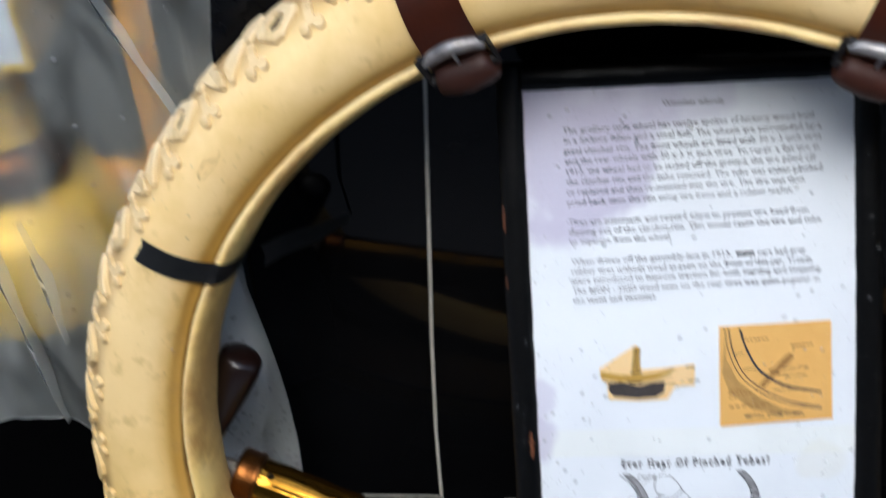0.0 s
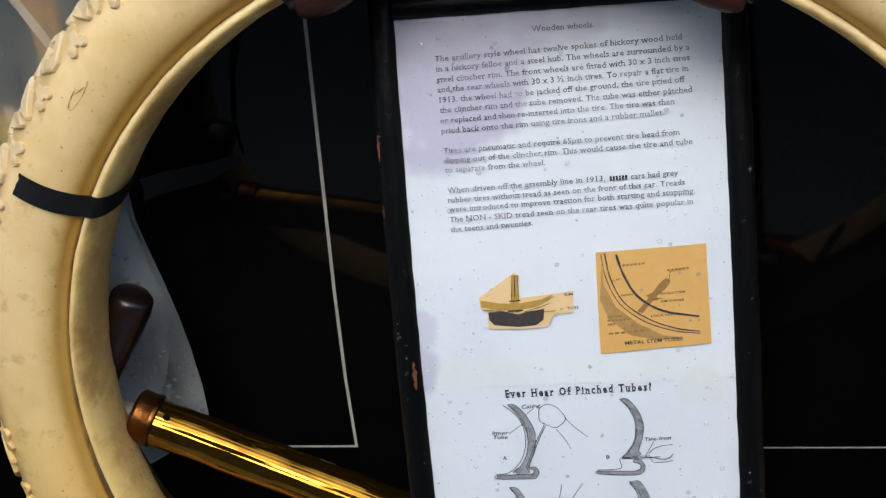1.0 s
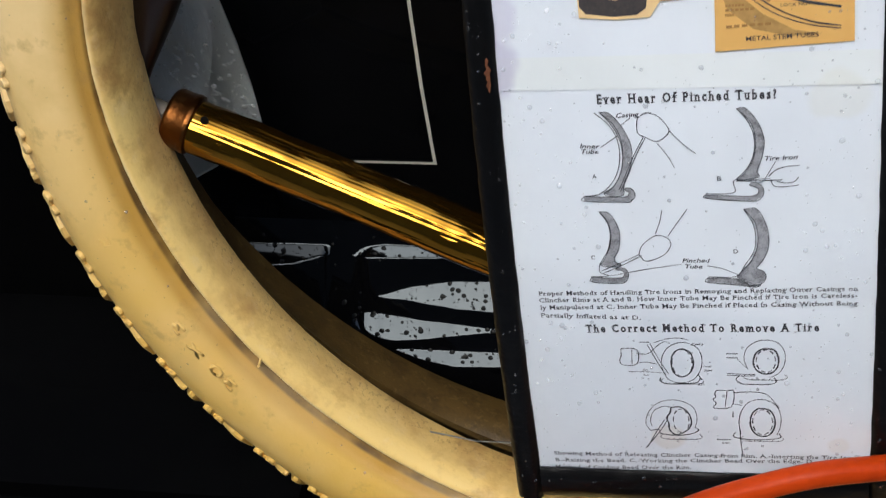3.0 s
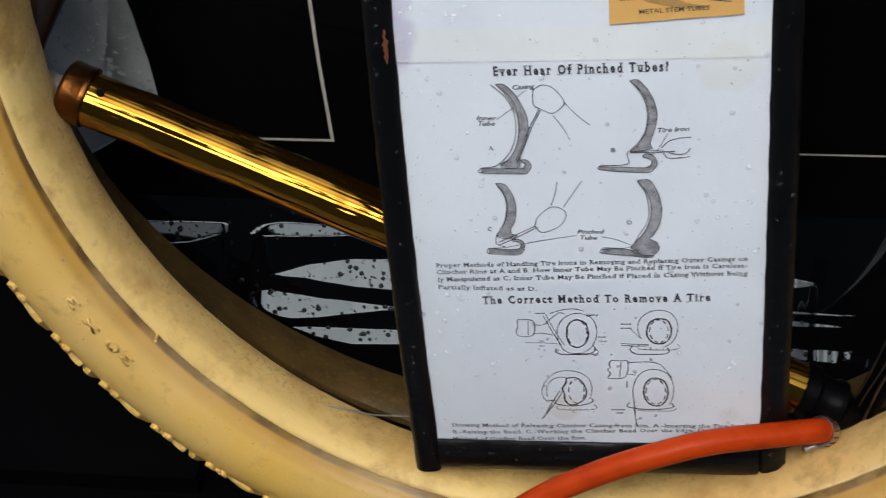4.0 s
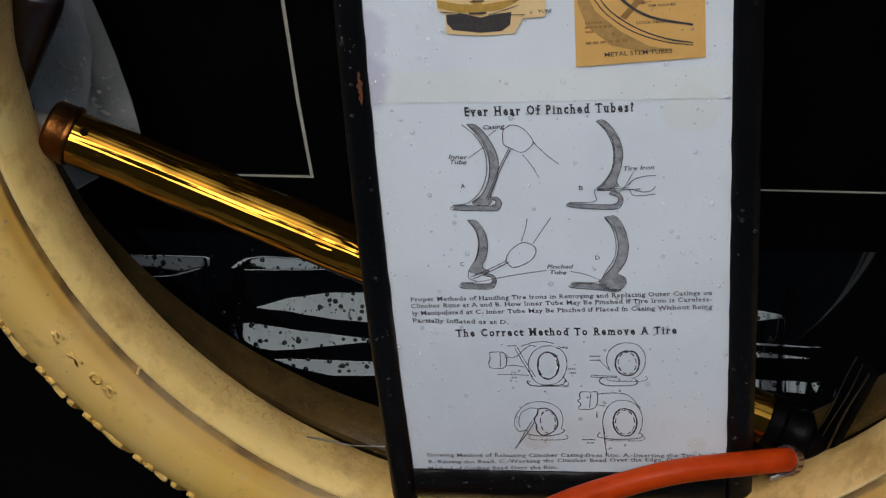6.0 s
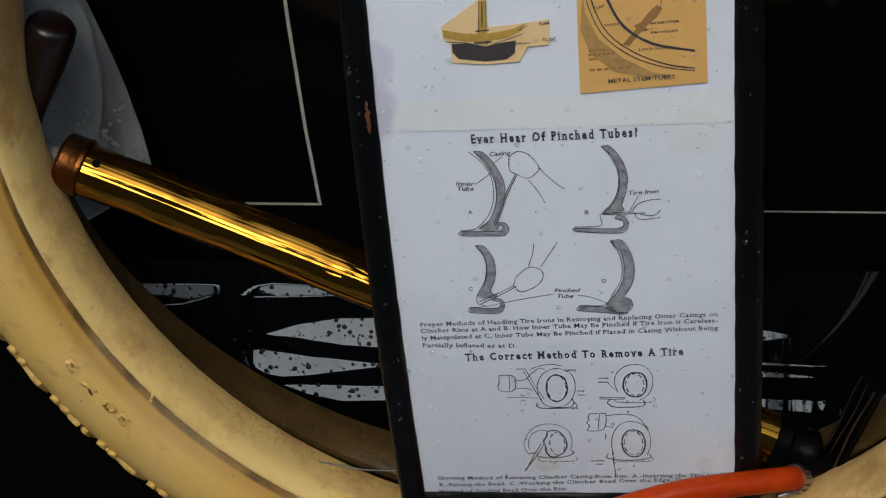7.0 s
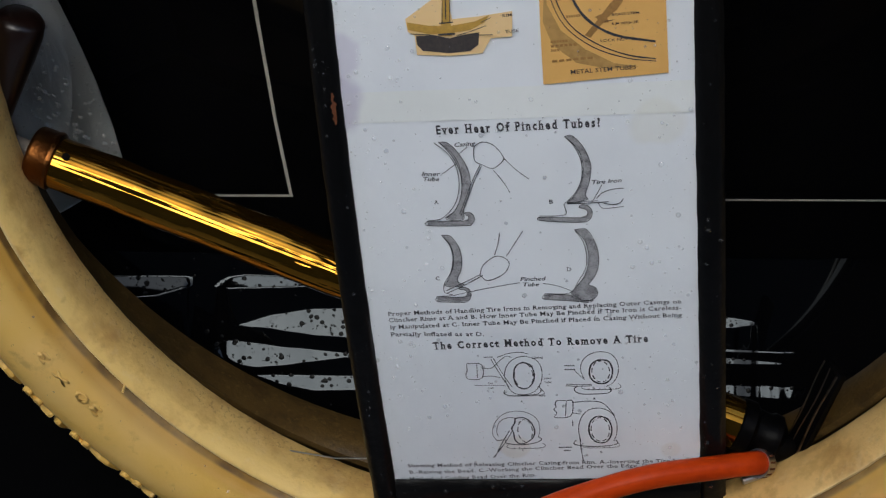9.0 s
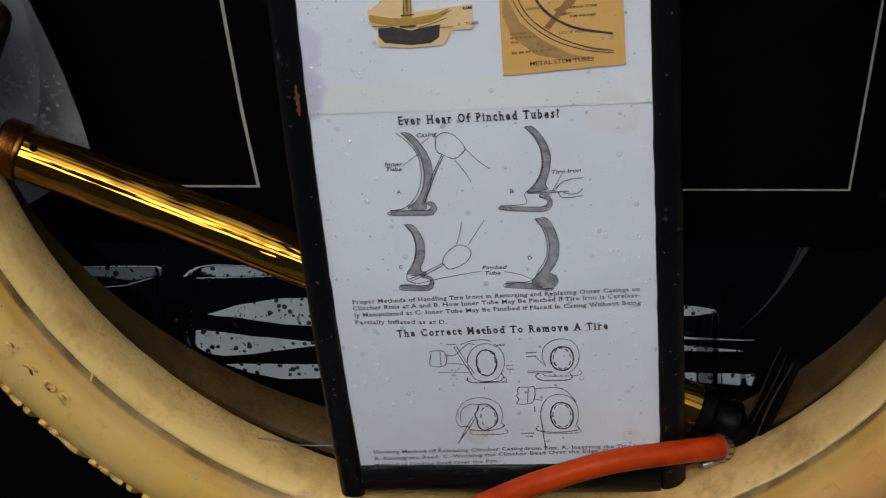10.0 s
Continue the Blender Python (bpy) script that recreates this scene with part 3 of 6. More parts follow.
def ease(a, b, x):
    f = min(1.0, max(0.0, (x - a) / (b - a)))
    return f * f * (3 - 2 * f)


def slump(deg):
    """How far the slack casing bulges past a true circle, at degrees round it."""
    deg = deg % 360
    return -0.0016 + 0.0064 * ease(138, 172, deg) - 0.0048 * ease(236, 290, deg)


def slumped(p):
    r = math.hypot(p.x, p.z)
    f = 1 + slump(math.degrees(math.atan2(p.z, p.x))) * ease(0.343, 0.385, r) / r
    return Vector((p.x * f, p.y, p.z * f))


def spread(p):
    """The rear bead has sprung open at one side and closed a little below."""
    deg, r = math.degrees(math.atan2(p.z, p.x)) % 360, math.hypot(p.x, p.z)
    e = (0.0225 - 0.0275 * min(1.0, max(0.0, (deg - 202) / 44))) * ease(150, 190, deg) * (1 - ease(246, 290, deg))
    f = 1 + e * ease(0.024, 0.040, p.y) * (1 - ease(0.350, 0.385, r)) / r
    return Vector((p.x * f, p.y, p.z * f))


bm = bmesh.new()
lathe(bm, smooth_ring(outer), 240, False, AXLE)
for v in bm.verts:
    v.co = spread(slumped(v.co))
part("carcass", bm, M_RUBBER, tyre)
bm = bmesh.new()
lathe(bm, smooth_ring(inner) + [outer[0]], 240, False, AXLE)
for v in bm.verts:
    v.co = spread(v.co)
part("inner_liner", bm, M_SHADED_GRIME, tyre, "grimy inside of the tyre, darkened for its shade")
lip = [(0.3226, 0.013), (0.3208, 0.006), (0.3211, -0.006), (0.3228, -0.018), (0.3255, -0.0280), (0.3286, -0.0340), (0.3316, -0.0350), (0.3338, -0.0322),
       (0.3346, -0.024), (0.334, -0.004), (0.328, 0.013)]
bm = bmesh.new()
for ring in lathe(bm, smooth_ring(lip + lip[:1])[:-1], 300, True, AXLE):
    for v in ring:
        v.co += v.co.normalized() * (0.0004 * noise.noise(v.co * 60) + 0.0004 * noise.noise(v.co * 190))
        deg, r = math.degrees(math.atan2(v.co.z, v.co.x)), math.hypot(v.co.x, v.co.z)
        worn = 0.0025 * ease(-85, -45, deg) * (1 - ease(-12, 30, deg)) * min(1.0, max(0.0, (0.3335 - r) / 0.0115))
        v.co += Vector((v.co.x, 0, v.co.z)).normalized() * worn
        v.co.y += 0.0062 * ease(160, 205, deg % 360) * (1 - ease(300, 350, deg % 360)) * min(1.0, max(0.0, (-0.016 - v.co.y) / 0.018))
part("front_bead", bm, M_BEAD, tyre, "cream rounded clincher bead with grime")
bm = bmesh.new()
lathe(bm, [(r + 0.0095, 2 * D0 - max(d, -0.0288) + 0.010) for r, d in lip], 240, True, Matrix.Translation((-0.003, 0, 0.003)) @ AXLE)
for v in bm.verts:
    v.co = spread(v.co)
part("rear_bead", bm, M_REAR, tyre, "rear bead with grime, browned for the shade inside the tyre")

# tread: pressed diamonds and clover nubs round the shoulder
PROFILE = smooth_ring(half, 4)


def shoulder(angle, s, h):
    """A point of the tyre: degrees round it, metres along the section from the crown towards the front, metres above the rubber."""
    left = s
    pts = list(reversed(PROFILE))
    for (ra, da), (rb, db) in zip(pts, pts[1:]):
        step = math.hypot(rb - ra, db - da)
        if left <= step:
            break
        left -= step
    f = left / step
    r, d = ra + (rb - ra) * f, da + (db - da) * f
    nr, nd = -(db - da) / step, (rb - ra) / step
    r, d = r + nr * h, d + nd * h
    a = radians(angle)
    return Vector((r * math.cos(a), d, r * math.sin(a)))


def rounded(outline):
    """Corners of an outline cut once, to soften it."""
    out = []
    for (a, b), (c, d) in zip(outline, outline[1:] + outline[:1]):
        out += [(a * 0.8 + c * 0.2, b * 0.8 + d * 0.2), (a * 0.2 + c * 0.8, b * 0.2 + d * 0.8)]
    return out


def block(outline, height, hole=None, taper=0.84):
    """A raised rubber block from (metres round, metres along the section), optionally with a hole."""
    bm = bmesh.new()
    per = 1 / radians(1) / 0.40
    outline = rounded(outline)
    n = len(outline)
    cu, cs = sum(u for u, _ in outline) / n, sum(s for _, s in outline) / n

    def ring(points, f, h):
        return [bm.verts.new(shoulder(90 + (cu + (u - cu) * f) * per, cs + (s - cs) * f, h)) for u, s in points]

    rows = [ring(outline, 1.0, -0.001), ring(outline, 0.97, height * 0.72), ring(outline, taper, height)]
    if hole:
        hole = rounded(hole)
        rows += [ring(hole, 1.0, height), ring(hole, 0.9, 0.0003)]
    for lo, hi in zip(rows, rows[1:]):
        for i in range(n):
            j = (i + 1) % n
            bm.faces.new((lo[i], lo[j], hi[j], hi[i]))
    bm.faces.new(rows[-1]).material_index = 1 if hole else 0
    bmesh.ops.recalc_face_normals(bm, faces=bm.faces)
    me = bpy.data.meshes.new("tread_block")
    bm.to_mesh(me)
    bm.free()
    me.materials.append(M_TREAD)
    # The hole's floor is coloured dark to paint its shade.
    if hole:
        me.materials.append(M_SHADED_GRIME)
    return me


C = 0.0485
diamond = block([(-0.0205, C - 0.010), (0.0, C - 0.030), (0.0205, C - 0.010), (0.001, C + 0.008)], 0.0038,
                [(-0.0098, C - 0.010), (0.0, C - 0.0195), (0.0098, C - 0.010), (0.0005, C - 0.0012)])
arm_a = block([(-0.0225, C - 0.018), (-0.015, C - 0.026), (-0.0005, C - 0.0085), (-0.0015, C + 0.0065), (-0.0065, C + 0.0055)], 0.0038, taper=0.86)
arm_b = block([(0.0225, C - 0.018), (0.015, C - 0.026), (0.0020, C - 0.0100), (0.0020, C + 0.0035), (0.0075, C + 0.0035)], 0.0038, taper=0.86)
rib = block([(-0.008, 0.006), (0.006, 0.004), (0.011, 0.022), (0.002, 0.036), (-0.008, 0.026)], 0.0028)
lobe_l = block([(-0.0056 + 0.0041 * math.cos(a), C + 0.0092 + 0.0047 * math.sin(a)) for a in [math.tau * k / 10 for k in range(10)]], 0.0030)
lobe_r = block([(0.0056 + 0.0041 * math.cos(a), C + 0.0092 + 0.0047 * math.sin(a)) for a in [math.tau * k / 10 for k in range(10)]], 0.0030)
stem = block([(-0.0040, C - 0.010), (0.0040, C - 0.010), (0.0030, C + 0.002), (0.0052, C + 0.007), (0.0, C + 0.0100), (-0.0052, C + 0.007), (-0.0030, C + 0.002)], 0.0025)
PITCH = 360 / 52
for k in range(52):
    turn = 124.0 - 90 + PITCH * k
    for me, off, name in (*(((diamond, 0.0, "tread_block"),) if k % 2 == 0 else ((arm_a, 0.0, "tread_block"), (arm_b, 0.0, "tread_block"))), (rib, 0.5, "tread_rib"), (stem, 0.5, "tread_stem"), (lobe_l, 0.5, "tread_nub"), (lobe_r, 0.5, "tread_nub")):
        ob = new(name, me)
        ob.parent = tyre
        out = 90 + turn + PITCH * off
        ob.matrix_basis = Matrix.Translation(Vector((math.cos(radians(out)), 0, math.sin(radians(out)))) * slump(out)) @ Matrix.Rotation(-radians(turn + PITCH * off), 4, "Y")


def text_mesh(words, bold=0.0, serif=0.0, space=1.0):
    """Flat letters; serif adds slab feet and caps, of that length, to the ends of the strokes."""
    cu = bpy.data.curves.new("text", "FONT")
    cu.body = words
    cu.offset = bold
    cu.resolution_u = 2
    cu.space_character = space
    ob = bpy.data.objects.new("text", cu)
    scene.collection.objects.link(ob)
    bpy.context.view_layer.update()
    me = bpy.data.meshes.new_from_object(ob.evaluated_get(bpy.context.evaluated_depsgraph_get()))
    bpy.data.objects.remove(ob)
    bpy.data.curves.remove(cu)
    if serif:
        bm = bmesh.new()
        bm.from_mesh(me)
        bmesh.ops.remove_doubles(bm, verts=bm.verts, dist=1e-5)
        feet = []
        for e in bm.edges:
            a, b = e.verts[0].co, e.verts[1].co
            if e.is_boundary and abs(a.y - b.y) < 0.012 and 0.02 < abs(a.x - b.x) < 0.22 + bold * 2:
                up = sum(f.calc_center_median().y for f in e.link_faces) > a.y
                feet.append((min(a.x, b.x) - serif, max(a.x, b.x) + serif, a.y, a.y + (0.055 if up else -0.055)))
        for x0, x1, y0, y1 in feet:
            bm.faces.new([bm.verts.new(p) for p in ((x0, y0, 0), (x1, y0, 0), (x1, y1, 0), (x0, y1, 0))])
        bm.to_mesh(me)
        bm.free()
    return me


# the pressed size mark on the sidewall, reading from outside the ring
me = text_mesh("30 x 3", 0.002)
wide = max(v.co.x for v in me.vertices)
for v in me.vertices:
    along = (v.co.x / wide - 0.5) * 0.064
    r = 0.3525 - (v.co.y - 0.35) * 0.0092
    a = radians(211.0) - along / 0.35
    d = min((abs(rr - r), dd) for rr, dd in PROFILE)[1] - 0.0002
    v.co = slumped(Vector((r * math.cos(a), d, r * math.sin(a))))
me.materials.append(M_RUBBER)
mark = new("size_mark", me)
mark.parent = tyre
solid = mark.modifiers.new("raise", "SOLIDIFY")
solid.thickness = 0.0028
solid.offset = 0

# scuffs and a pressed mark on the upper sidewall
def sidewall(r, deg):
    d = min((abs(rr - r), dd) for rr, dd in PROFILE if dd < -0.02 or rr > 0.39)[1]
    return slumped(Vector((r * math.cos(radians(deg)), d - 0.0004, r * math.sin(radians(deg)))))


bm = bmesh.new()
ring = [sidewall(0.3700 + 0.0032 * math.cos(a), 138.0 + 2.0 * math.sin(a) - 0.3 * math.cos(a)) for a in [math.tau * k / 26 for k in range(20)]]
tube(bm, ring, 0.0003, 5, taper=[0.00012 + 0.0007 * abs(noise.noise((k * 0.7, 0, 0))) for k in range(20)])
part("scuff", bm, M_SCUFF, tyre, "brown scuff mark")
bm = bmesh.new()
tube(bm, [sidewall(0.3690 + 0.0006 * k, 136.8 + 0.35 * k) for k in range(5)], 0.0003, 5, taper=[0.0001, 0.0003, 0.0005, 0.0003, 0.0001])
part("scuff", bm, M_SCUFF, tyre, "brown scuff mark")

# raised moulding marks that can no longer be read
for deg, r, wide, tall in ((320.4, 0.3500, 0.0085, 0.0070), (318.4, 0.3610, 0.0085, 0.0060), (313.9, 0.3520, 0.0100, 0.0075), (309.0, 0.3560, 0.0090, 0.0070), (194.3, 0.3600, 0.0060, 0.0050)):
    bm = bmesh.new()
    sweep_deg = math.degrees(wide / 2 / r)
    box = [sidewall(r + tall / 2 * c, deg + sweep_deg * q) for c, q in ((-1, -1), (-1, 0), (-1, 1), (0, 1.04), (1, 1), (1, 0), (1, -1))]
    tube(bm, box, 0.0005, 6)
    part("raised_mark", bm, M_RUBBER, tyre)

# moulding whisker in the groove
bm = bmesh.new()
a = radians(215.6)
tube(bm, [(0.3315 * math.cos(a), -0.0285, 0.3315 * math.sin(a)), (0.3285 * math.cos(a), -0.038, 0.3285 * math.sin(a))], 0.0010, 6)
part("moulding_whisker", bm, M_BEAD, tyre)


# ---- tape and straps round the tyre ----
def wrap(bm, loop, angle, width, lift, skew=0.0, n=5):
    """A band across the section, following (radius, depth) pairs."""
    rows = []
    m = len(loop)
    for i, (r, d) in enumerate(loop):
        row = []
        for k in range(n + 1):
            a = radians(angle) + (k / n - 0.5) * width / r + skew * (i / m - 0.5)
            row.append(bm.verts.new((r * math.cos(a), d, r * math.sin(a))))
        rows.append(row)
    for p, q in zip(rows, rows[1:]):
        for k in range(n):
            bm.faces.new((p[k], p[k + 1], q[k + 1], q[k]))
    g = bmesh.ops.solidify(bm, geom=list(bm.faces), thickness=lift)
    return rows


tape = empty("tape_wrap", TYRE_M, "black cloth tape stuck round the cream tyre", "tape")
bm = bmesh.new()
path = [(0.3815, -0.0425), (0.374, -0.0455), (0.362, -0.0470), (0.350, -0.0452), (0.340, -0.0410), (0.3335, -0.0372), (0.3285, -0.0366), (0.3238, -0.0300),
        (0.3206, -0.019), (0.3192, -0.008), (0.3194, 0.003), (0.3208, 0.014), (0.323, 0.030), (0.327, 0.050)]
wrap(bm, smooth_ring(path, 3), 150.0, 0.0175, 0.0006, -0.03, 8)
for v in bm.verts:
    r = math.hypot(v.co.x, v.co.z)
    if r > 0.3795:
        v.co *= 1 + 0.006 * noise.noise((v.co.x * 260, 0, v.co.z * 260))
part("tape_band", bm, M_TAPE, tape)
bm = bmesh.new()
pts = [TYRE_M.inverted() @ Vector(p) for p in ((-0.268, 0.050, 0.944), (-0.262, 0.085, 0.925), (-0.245, 0.13, 0.900), (-0.228, 0.157, 0.892))]
rows = []
for i, p in enumerate(pts):
    w = (0.008, 0.008, 0.007, 0.004)[i]
    rows.append([bm.verts.new(p + Vector((0, 0, w))), bm.verts.new(p + Vector((0.002, 0, 0))), bm.verts.new(p + Vector((0, 0, -w)))])
for p, q in zip(rows, rows[1:]):
    for k in range(2):
        bm.faces.new((p[k], p[k + 1], q[k + 1], q[k]))
bmesh.ops.solidify(bm, geom=list(bm.faces), thickness=0.0006)
part("tape_tail", bm, M_TAPE, tape)


def strap_thing(angle, width, label):
    st = empty("leather_strap", TYRE_M, label, "strap", "straps holding the tyre")
    ring = [(0.3190, 0.014), (0.3185, -0.006), (0.3200, -0.018), (0.3225, -0.030), (0.328, -0.0385), (0.336, -0.0420), (0.350, -0.047), (0.362, -0.049),
            (0.376, -0.047), (0.391, -0.0395), (0.402, -0.0275), (0.409, -0.011), (0.412, 0.016), (0.409, 0.043), (0.400, 0.062), (0.38, 0.082), (0.36, 0.086)]
    bm = bmesh.new()
    wrap(bm, smooth_ring(ring, 3), angle, width, 0.003, 0.0, 6)
    part("strap_band", bm, M_LEATHER, st)
    a = radians(angle)
    mid = Vector((0.3270 * math.cos(a), -0.0385, 0.3270 * math.sin(a)))
    t = Vector((-math.sin(a), 0, math.cos(a)))
    rad = Vector((math.cos(a), -0.45, math.sin(a))).normalized()
    h = width / 2 + 0.004
    bm = bmesh.new()
    tube(bm, [mid + t * h + rad * 0.011, mid + t * h - rad * 0.007, mid - t * h - rad * 0.007, mid - t * h + rad * 0.011, mid + t * h + rad * 0.011], 0.0032, 10)
    buckle = part("buckle", bm, M_IRON, st, "dark worn roller buckle")
    bm = bmesh.new()
    tube(bm, [mid + t * (h - 0.002) * f + rad * (0.0135 - 0.006 * f * f) - Vector((0, 0.003 * (1 - f * f), 0)) for f in (-1, -0.95, -0.6, -0.2, 0.2, 0.6, 0.95, 1)], 0.0072, 16, taper=[0.0022, 0.0036, 0.0042, 0.0045, 0.0045, 0.0042, 0.0036, 0.0022])
    part("buckle_roller", bm, M_NICKEL, buckle, "worn nickel roller")
    bm = bmesh.new()
    tube(bm, [mid - rad * 0.008, mid + rad * 0.004 - Vector((0, 0.003, 0)), mid + rad * 0.017 - Vector((0, 0.002, 0))], 0.0014, 8)
    part("buckle_prong", bm, M_CHROME, buckle)
    bm = bmesh.new()
    ends = (-1.0, -0.97, -0.85, -0.5, 0.0, 0.5, 0.85, 0.97, 1.0)
    tube(bm, [mid + t * (h - 0.003) * f - rad * (0.0075 + 0.002 * (1 - f * f)) + Vector((0, 0.002, 0)) for f in ends], 0.012, 20,
         taper=[0.004, 0.0085, 0.0108, 0.0122, 0.0126, 0.0122, 0.0108, 0.0085, 0.004])
    part("strap_end", bm, M_LEATHER_END, st, "rounded brown leather strap end")
    return st


strap_thing(109.3, 0.036, "brown leather strap with nickel buckle round the tyre")
strap_thing(66.3, 0.036, "brown leather strap with nickel buckle beside the sign")
# ---- sign ----
sign = empty("framed_sign", SIGN_M, "black framed sign with two printed paper sheets", "sign")


def bow(x, z, off):
    """A point of the gently bowed sign, off metres in front of the paper."""
    crumple = 0.00055 * noise.noise((x * 16 + z * 7, 1, z * 26)) + 0.00025 * noise.noise((x * 44 - z * 20, 8, z * 48))
    return Vector((x, 0.376 * (z - 0.13) ** 2 - off - crumple, z))


def bowed_sheet(bm, x0, x1, z0, z1, off, nx=8, nz=40, ragged=0.0):
    g = []
    for j in range(nz + 1):
        row = []
        for i in range(nx + 1):
            x, z = x0 + (x1 - x0) * i / nx, z0 + (z1 - z0) * j / nz
            if ragged and i in (0, nx):
                x += ragged * noise.noise((x * 50, 0, z * 120))
            if ragged and j in (0, nz):
                z += ragged * noise.noise((x * 90, 5, z * 50))
            row.append(bm.verts.new(bow(x, z, off)))
        g.append(row)
    for j in range(nz):
        for i in range(nx):
            bm.faces.new((g[j][i], g[j][i + 1], g[j + 1][i + 1], g[j + 1][i]))


def rail(bm, a, b, width, front, back):
    """A frame rail from a to b (x, z), following the bow, with slightly knocked edges."""
    n = 60
    d = (Vector(b) - Vector(a))
    s = Vector((-d.y, d.x)).normalized() * width / 2
    sec = [(-1, -back), (-1, front - 0.004), (-0.72, front - 0.0012), (-0.35, front), (0.35, front), (0.72, front - 0.0012), (1, front - 0.004), (1, -back)]
    rings = []
    for k in range(n + 1):
        p = Vector(a) + d * k / n
        ring = []
        for u, o in sec:
            w = 0.0006 * noise.noise((p.x * 60, u * 2, p.y * 60))
            ring.append(bm.verts.new(bow(p.x + s.x * u + w, p.y + s.y * u + w, o + w * 0.5)))
        rings.append(ring)
    m = len(sec)
    for p, q in zip(rings, rings[1:]):
        for i in range(m):
            bm.faces.new((p[i], p[(i + 1) % m], q[(i + 1) % m], q[i]))
    bm.faces.new(rings[0])
    bm.faces.new(list(reversed(rings[-1])))


rails = []
for a, b in (((-0.1155, -0.169), (-0.1155, 0.408)), ((0.1150, -0.169), (0.1150, 0.408)), ((-0.1067, 0.3995), (0.1062, 0.3995)), ((-0.1067, -0.1550), (0.1062, -0.1550))):
    bm = bmesh.new()
    rail(bm, a, b, 0.0172 if b[1] > 0 else 0.0265, 0.006, 0.010)
    rails.append(part("frame_rail", bm, M_FRAME, sign))
for rl, x0, x1, z0, z1 in ((rails[0], -0.1132, -0.1098, 0.139, 0.160), (rails[0], -0.1235, -0.1215, 0.300, 0.318), (rails[0], -0.1232, -0.1220, 0.262, 0.270)):
    bm = bmesh.new()
    n = 24
    mid = (x0 + x1) / 2
    wide = [(x1 - x0) / 2 * (math.sin(math.pi * (k + 0.3) / (n + 0.6)) ** 0.6) for k in range(n + 1)]
    lft = [bm.verts.new(bow(mid - w * (0.8 + 1.2 * noise.noise((k * 0.33, 2, 0))), z0 + (z1 - z0) * k / n, 0.0064)) for k, w in enumerate(wide)]
    rgt = [bm.verts.new(bow(mid + w * (0.8 + 1.2 * noise.noise((k * 0.29, 7, 0))), z0 + (z1 - z0) * k / n, 0.0062)) for k, w in enumerate(wide)]
    for k in range(n):
        bm.faces.new((lft[k], rgt[k], rgt[k + 1], lft[k + 1]))
    part("rust_scar", bm, M_RUST, rl, "orange rust scar")
bm = bmesh.new()
bowed_sheet(bm, -0.1085, 0.1080, -0.1445, 0.141, 0.0, 48, 70, 0.0008)
LOWER = part("paper_sheet", bm, M_PAPER, sign, "white printed sheet with tyre diagrams")
bm = bmesh.new()
bowed_sheet(bm, -0.1085, 0.1080, 0.1375, 0.3925, 0.0003, 48, 64, 0.0008)
UPPER = part("paper_sheet", bm, M_PAPER, sign, "white typed sheet with mauve water stains")
bm = bmesh.new()
bowed_sheet(bm, -0.1070, 0.1065, 0.1375, 0.1575, 0.0006, 48, 6, 0.0)
part("clear_tape", bm, M_STICKY, sign, "yellowed clear tape joining the sheets")
bm = bmesh.new()
bowed_sheet(bm, -0.112, 0.112, -0.160, 0.399, -0.006)
part("backing_board", bm, M_FRAME, sign)

TOP_PAGE = [
    ("Wooden wheels", -0.0162, 0.3775, 0.0235, 0.3775),
    ("The artillery style wheel has twelve spokes of hickory wood held", -0.0812, 0.3624, 0.0812, 0.3660),
    ("in a hickory felloe and a steel hub. The wheels are surrounded by a", -0.0809, 0.3559, 0.0855, 0.3592),
    ("steel clincher rim. The front wheels are fitted with 30 x 3 inch tires", -0.0807, 0.3488, 0.0852, 0.3526),
    ("and the rear wheels with 30 x 3 \u00bd inch tires. To repair a flat tire in", -0.0807, 0.3423, 0.0842, 0.3458),
    ("1913, the wheel had to be jacked off the ground, the tire pried off", -0.0801, 0.3354, 0.0817, 0.3390),
    ("the clincher rim and the tube removed. The tube was either patched", -0.0805, 0.3288, 0.0860, 0.3321),
    ("or replaced and then re-inserted into the tire. The tire was then", -0.0803, 0.3219, 0.0743, 0.3252),
    ("pried back onto the rim using tire irons and a rubber mallet.", -0.0804, 0.3151, 0.0670, 0.3185),
    ("Tires are pneumatic and require 65psi to prevent tire bead from", -0.0797, 0.3019, 0.0767, 0.3051),
    ("slipping out of the clincher rim. This would cause the tire and tube", -0.0800, 0.2954, 0.0845, 0.2987),
    ("to separate from the wheel.", -0.0800, 0.2889, -0.0124, 0.2905),
    ("When driven off the assembly line in 1913,", -0.0794, 0.2753, 0.0265, 0.2777),
    ("cars had grey", 0.0434, 0.2779, 0.0745, 0.2786),
    ("rubber tires without tread as seen on the front of this car. Treads", -0.0794, 0.2687, 0.0783, 0.2722),
    ("were introduced to improve traction for both starting and stopping.", -0.0792, 0.2624, 0.0846, 0.2661),
    ("The NON - SKID tread seen on the rear tires was quite popular in", -0.0790, 0.2555, 0.0834, 0.2592),
    ("the teens and twenties.", -0.0793, 0.2488, -0.0231, 0.2506),
]
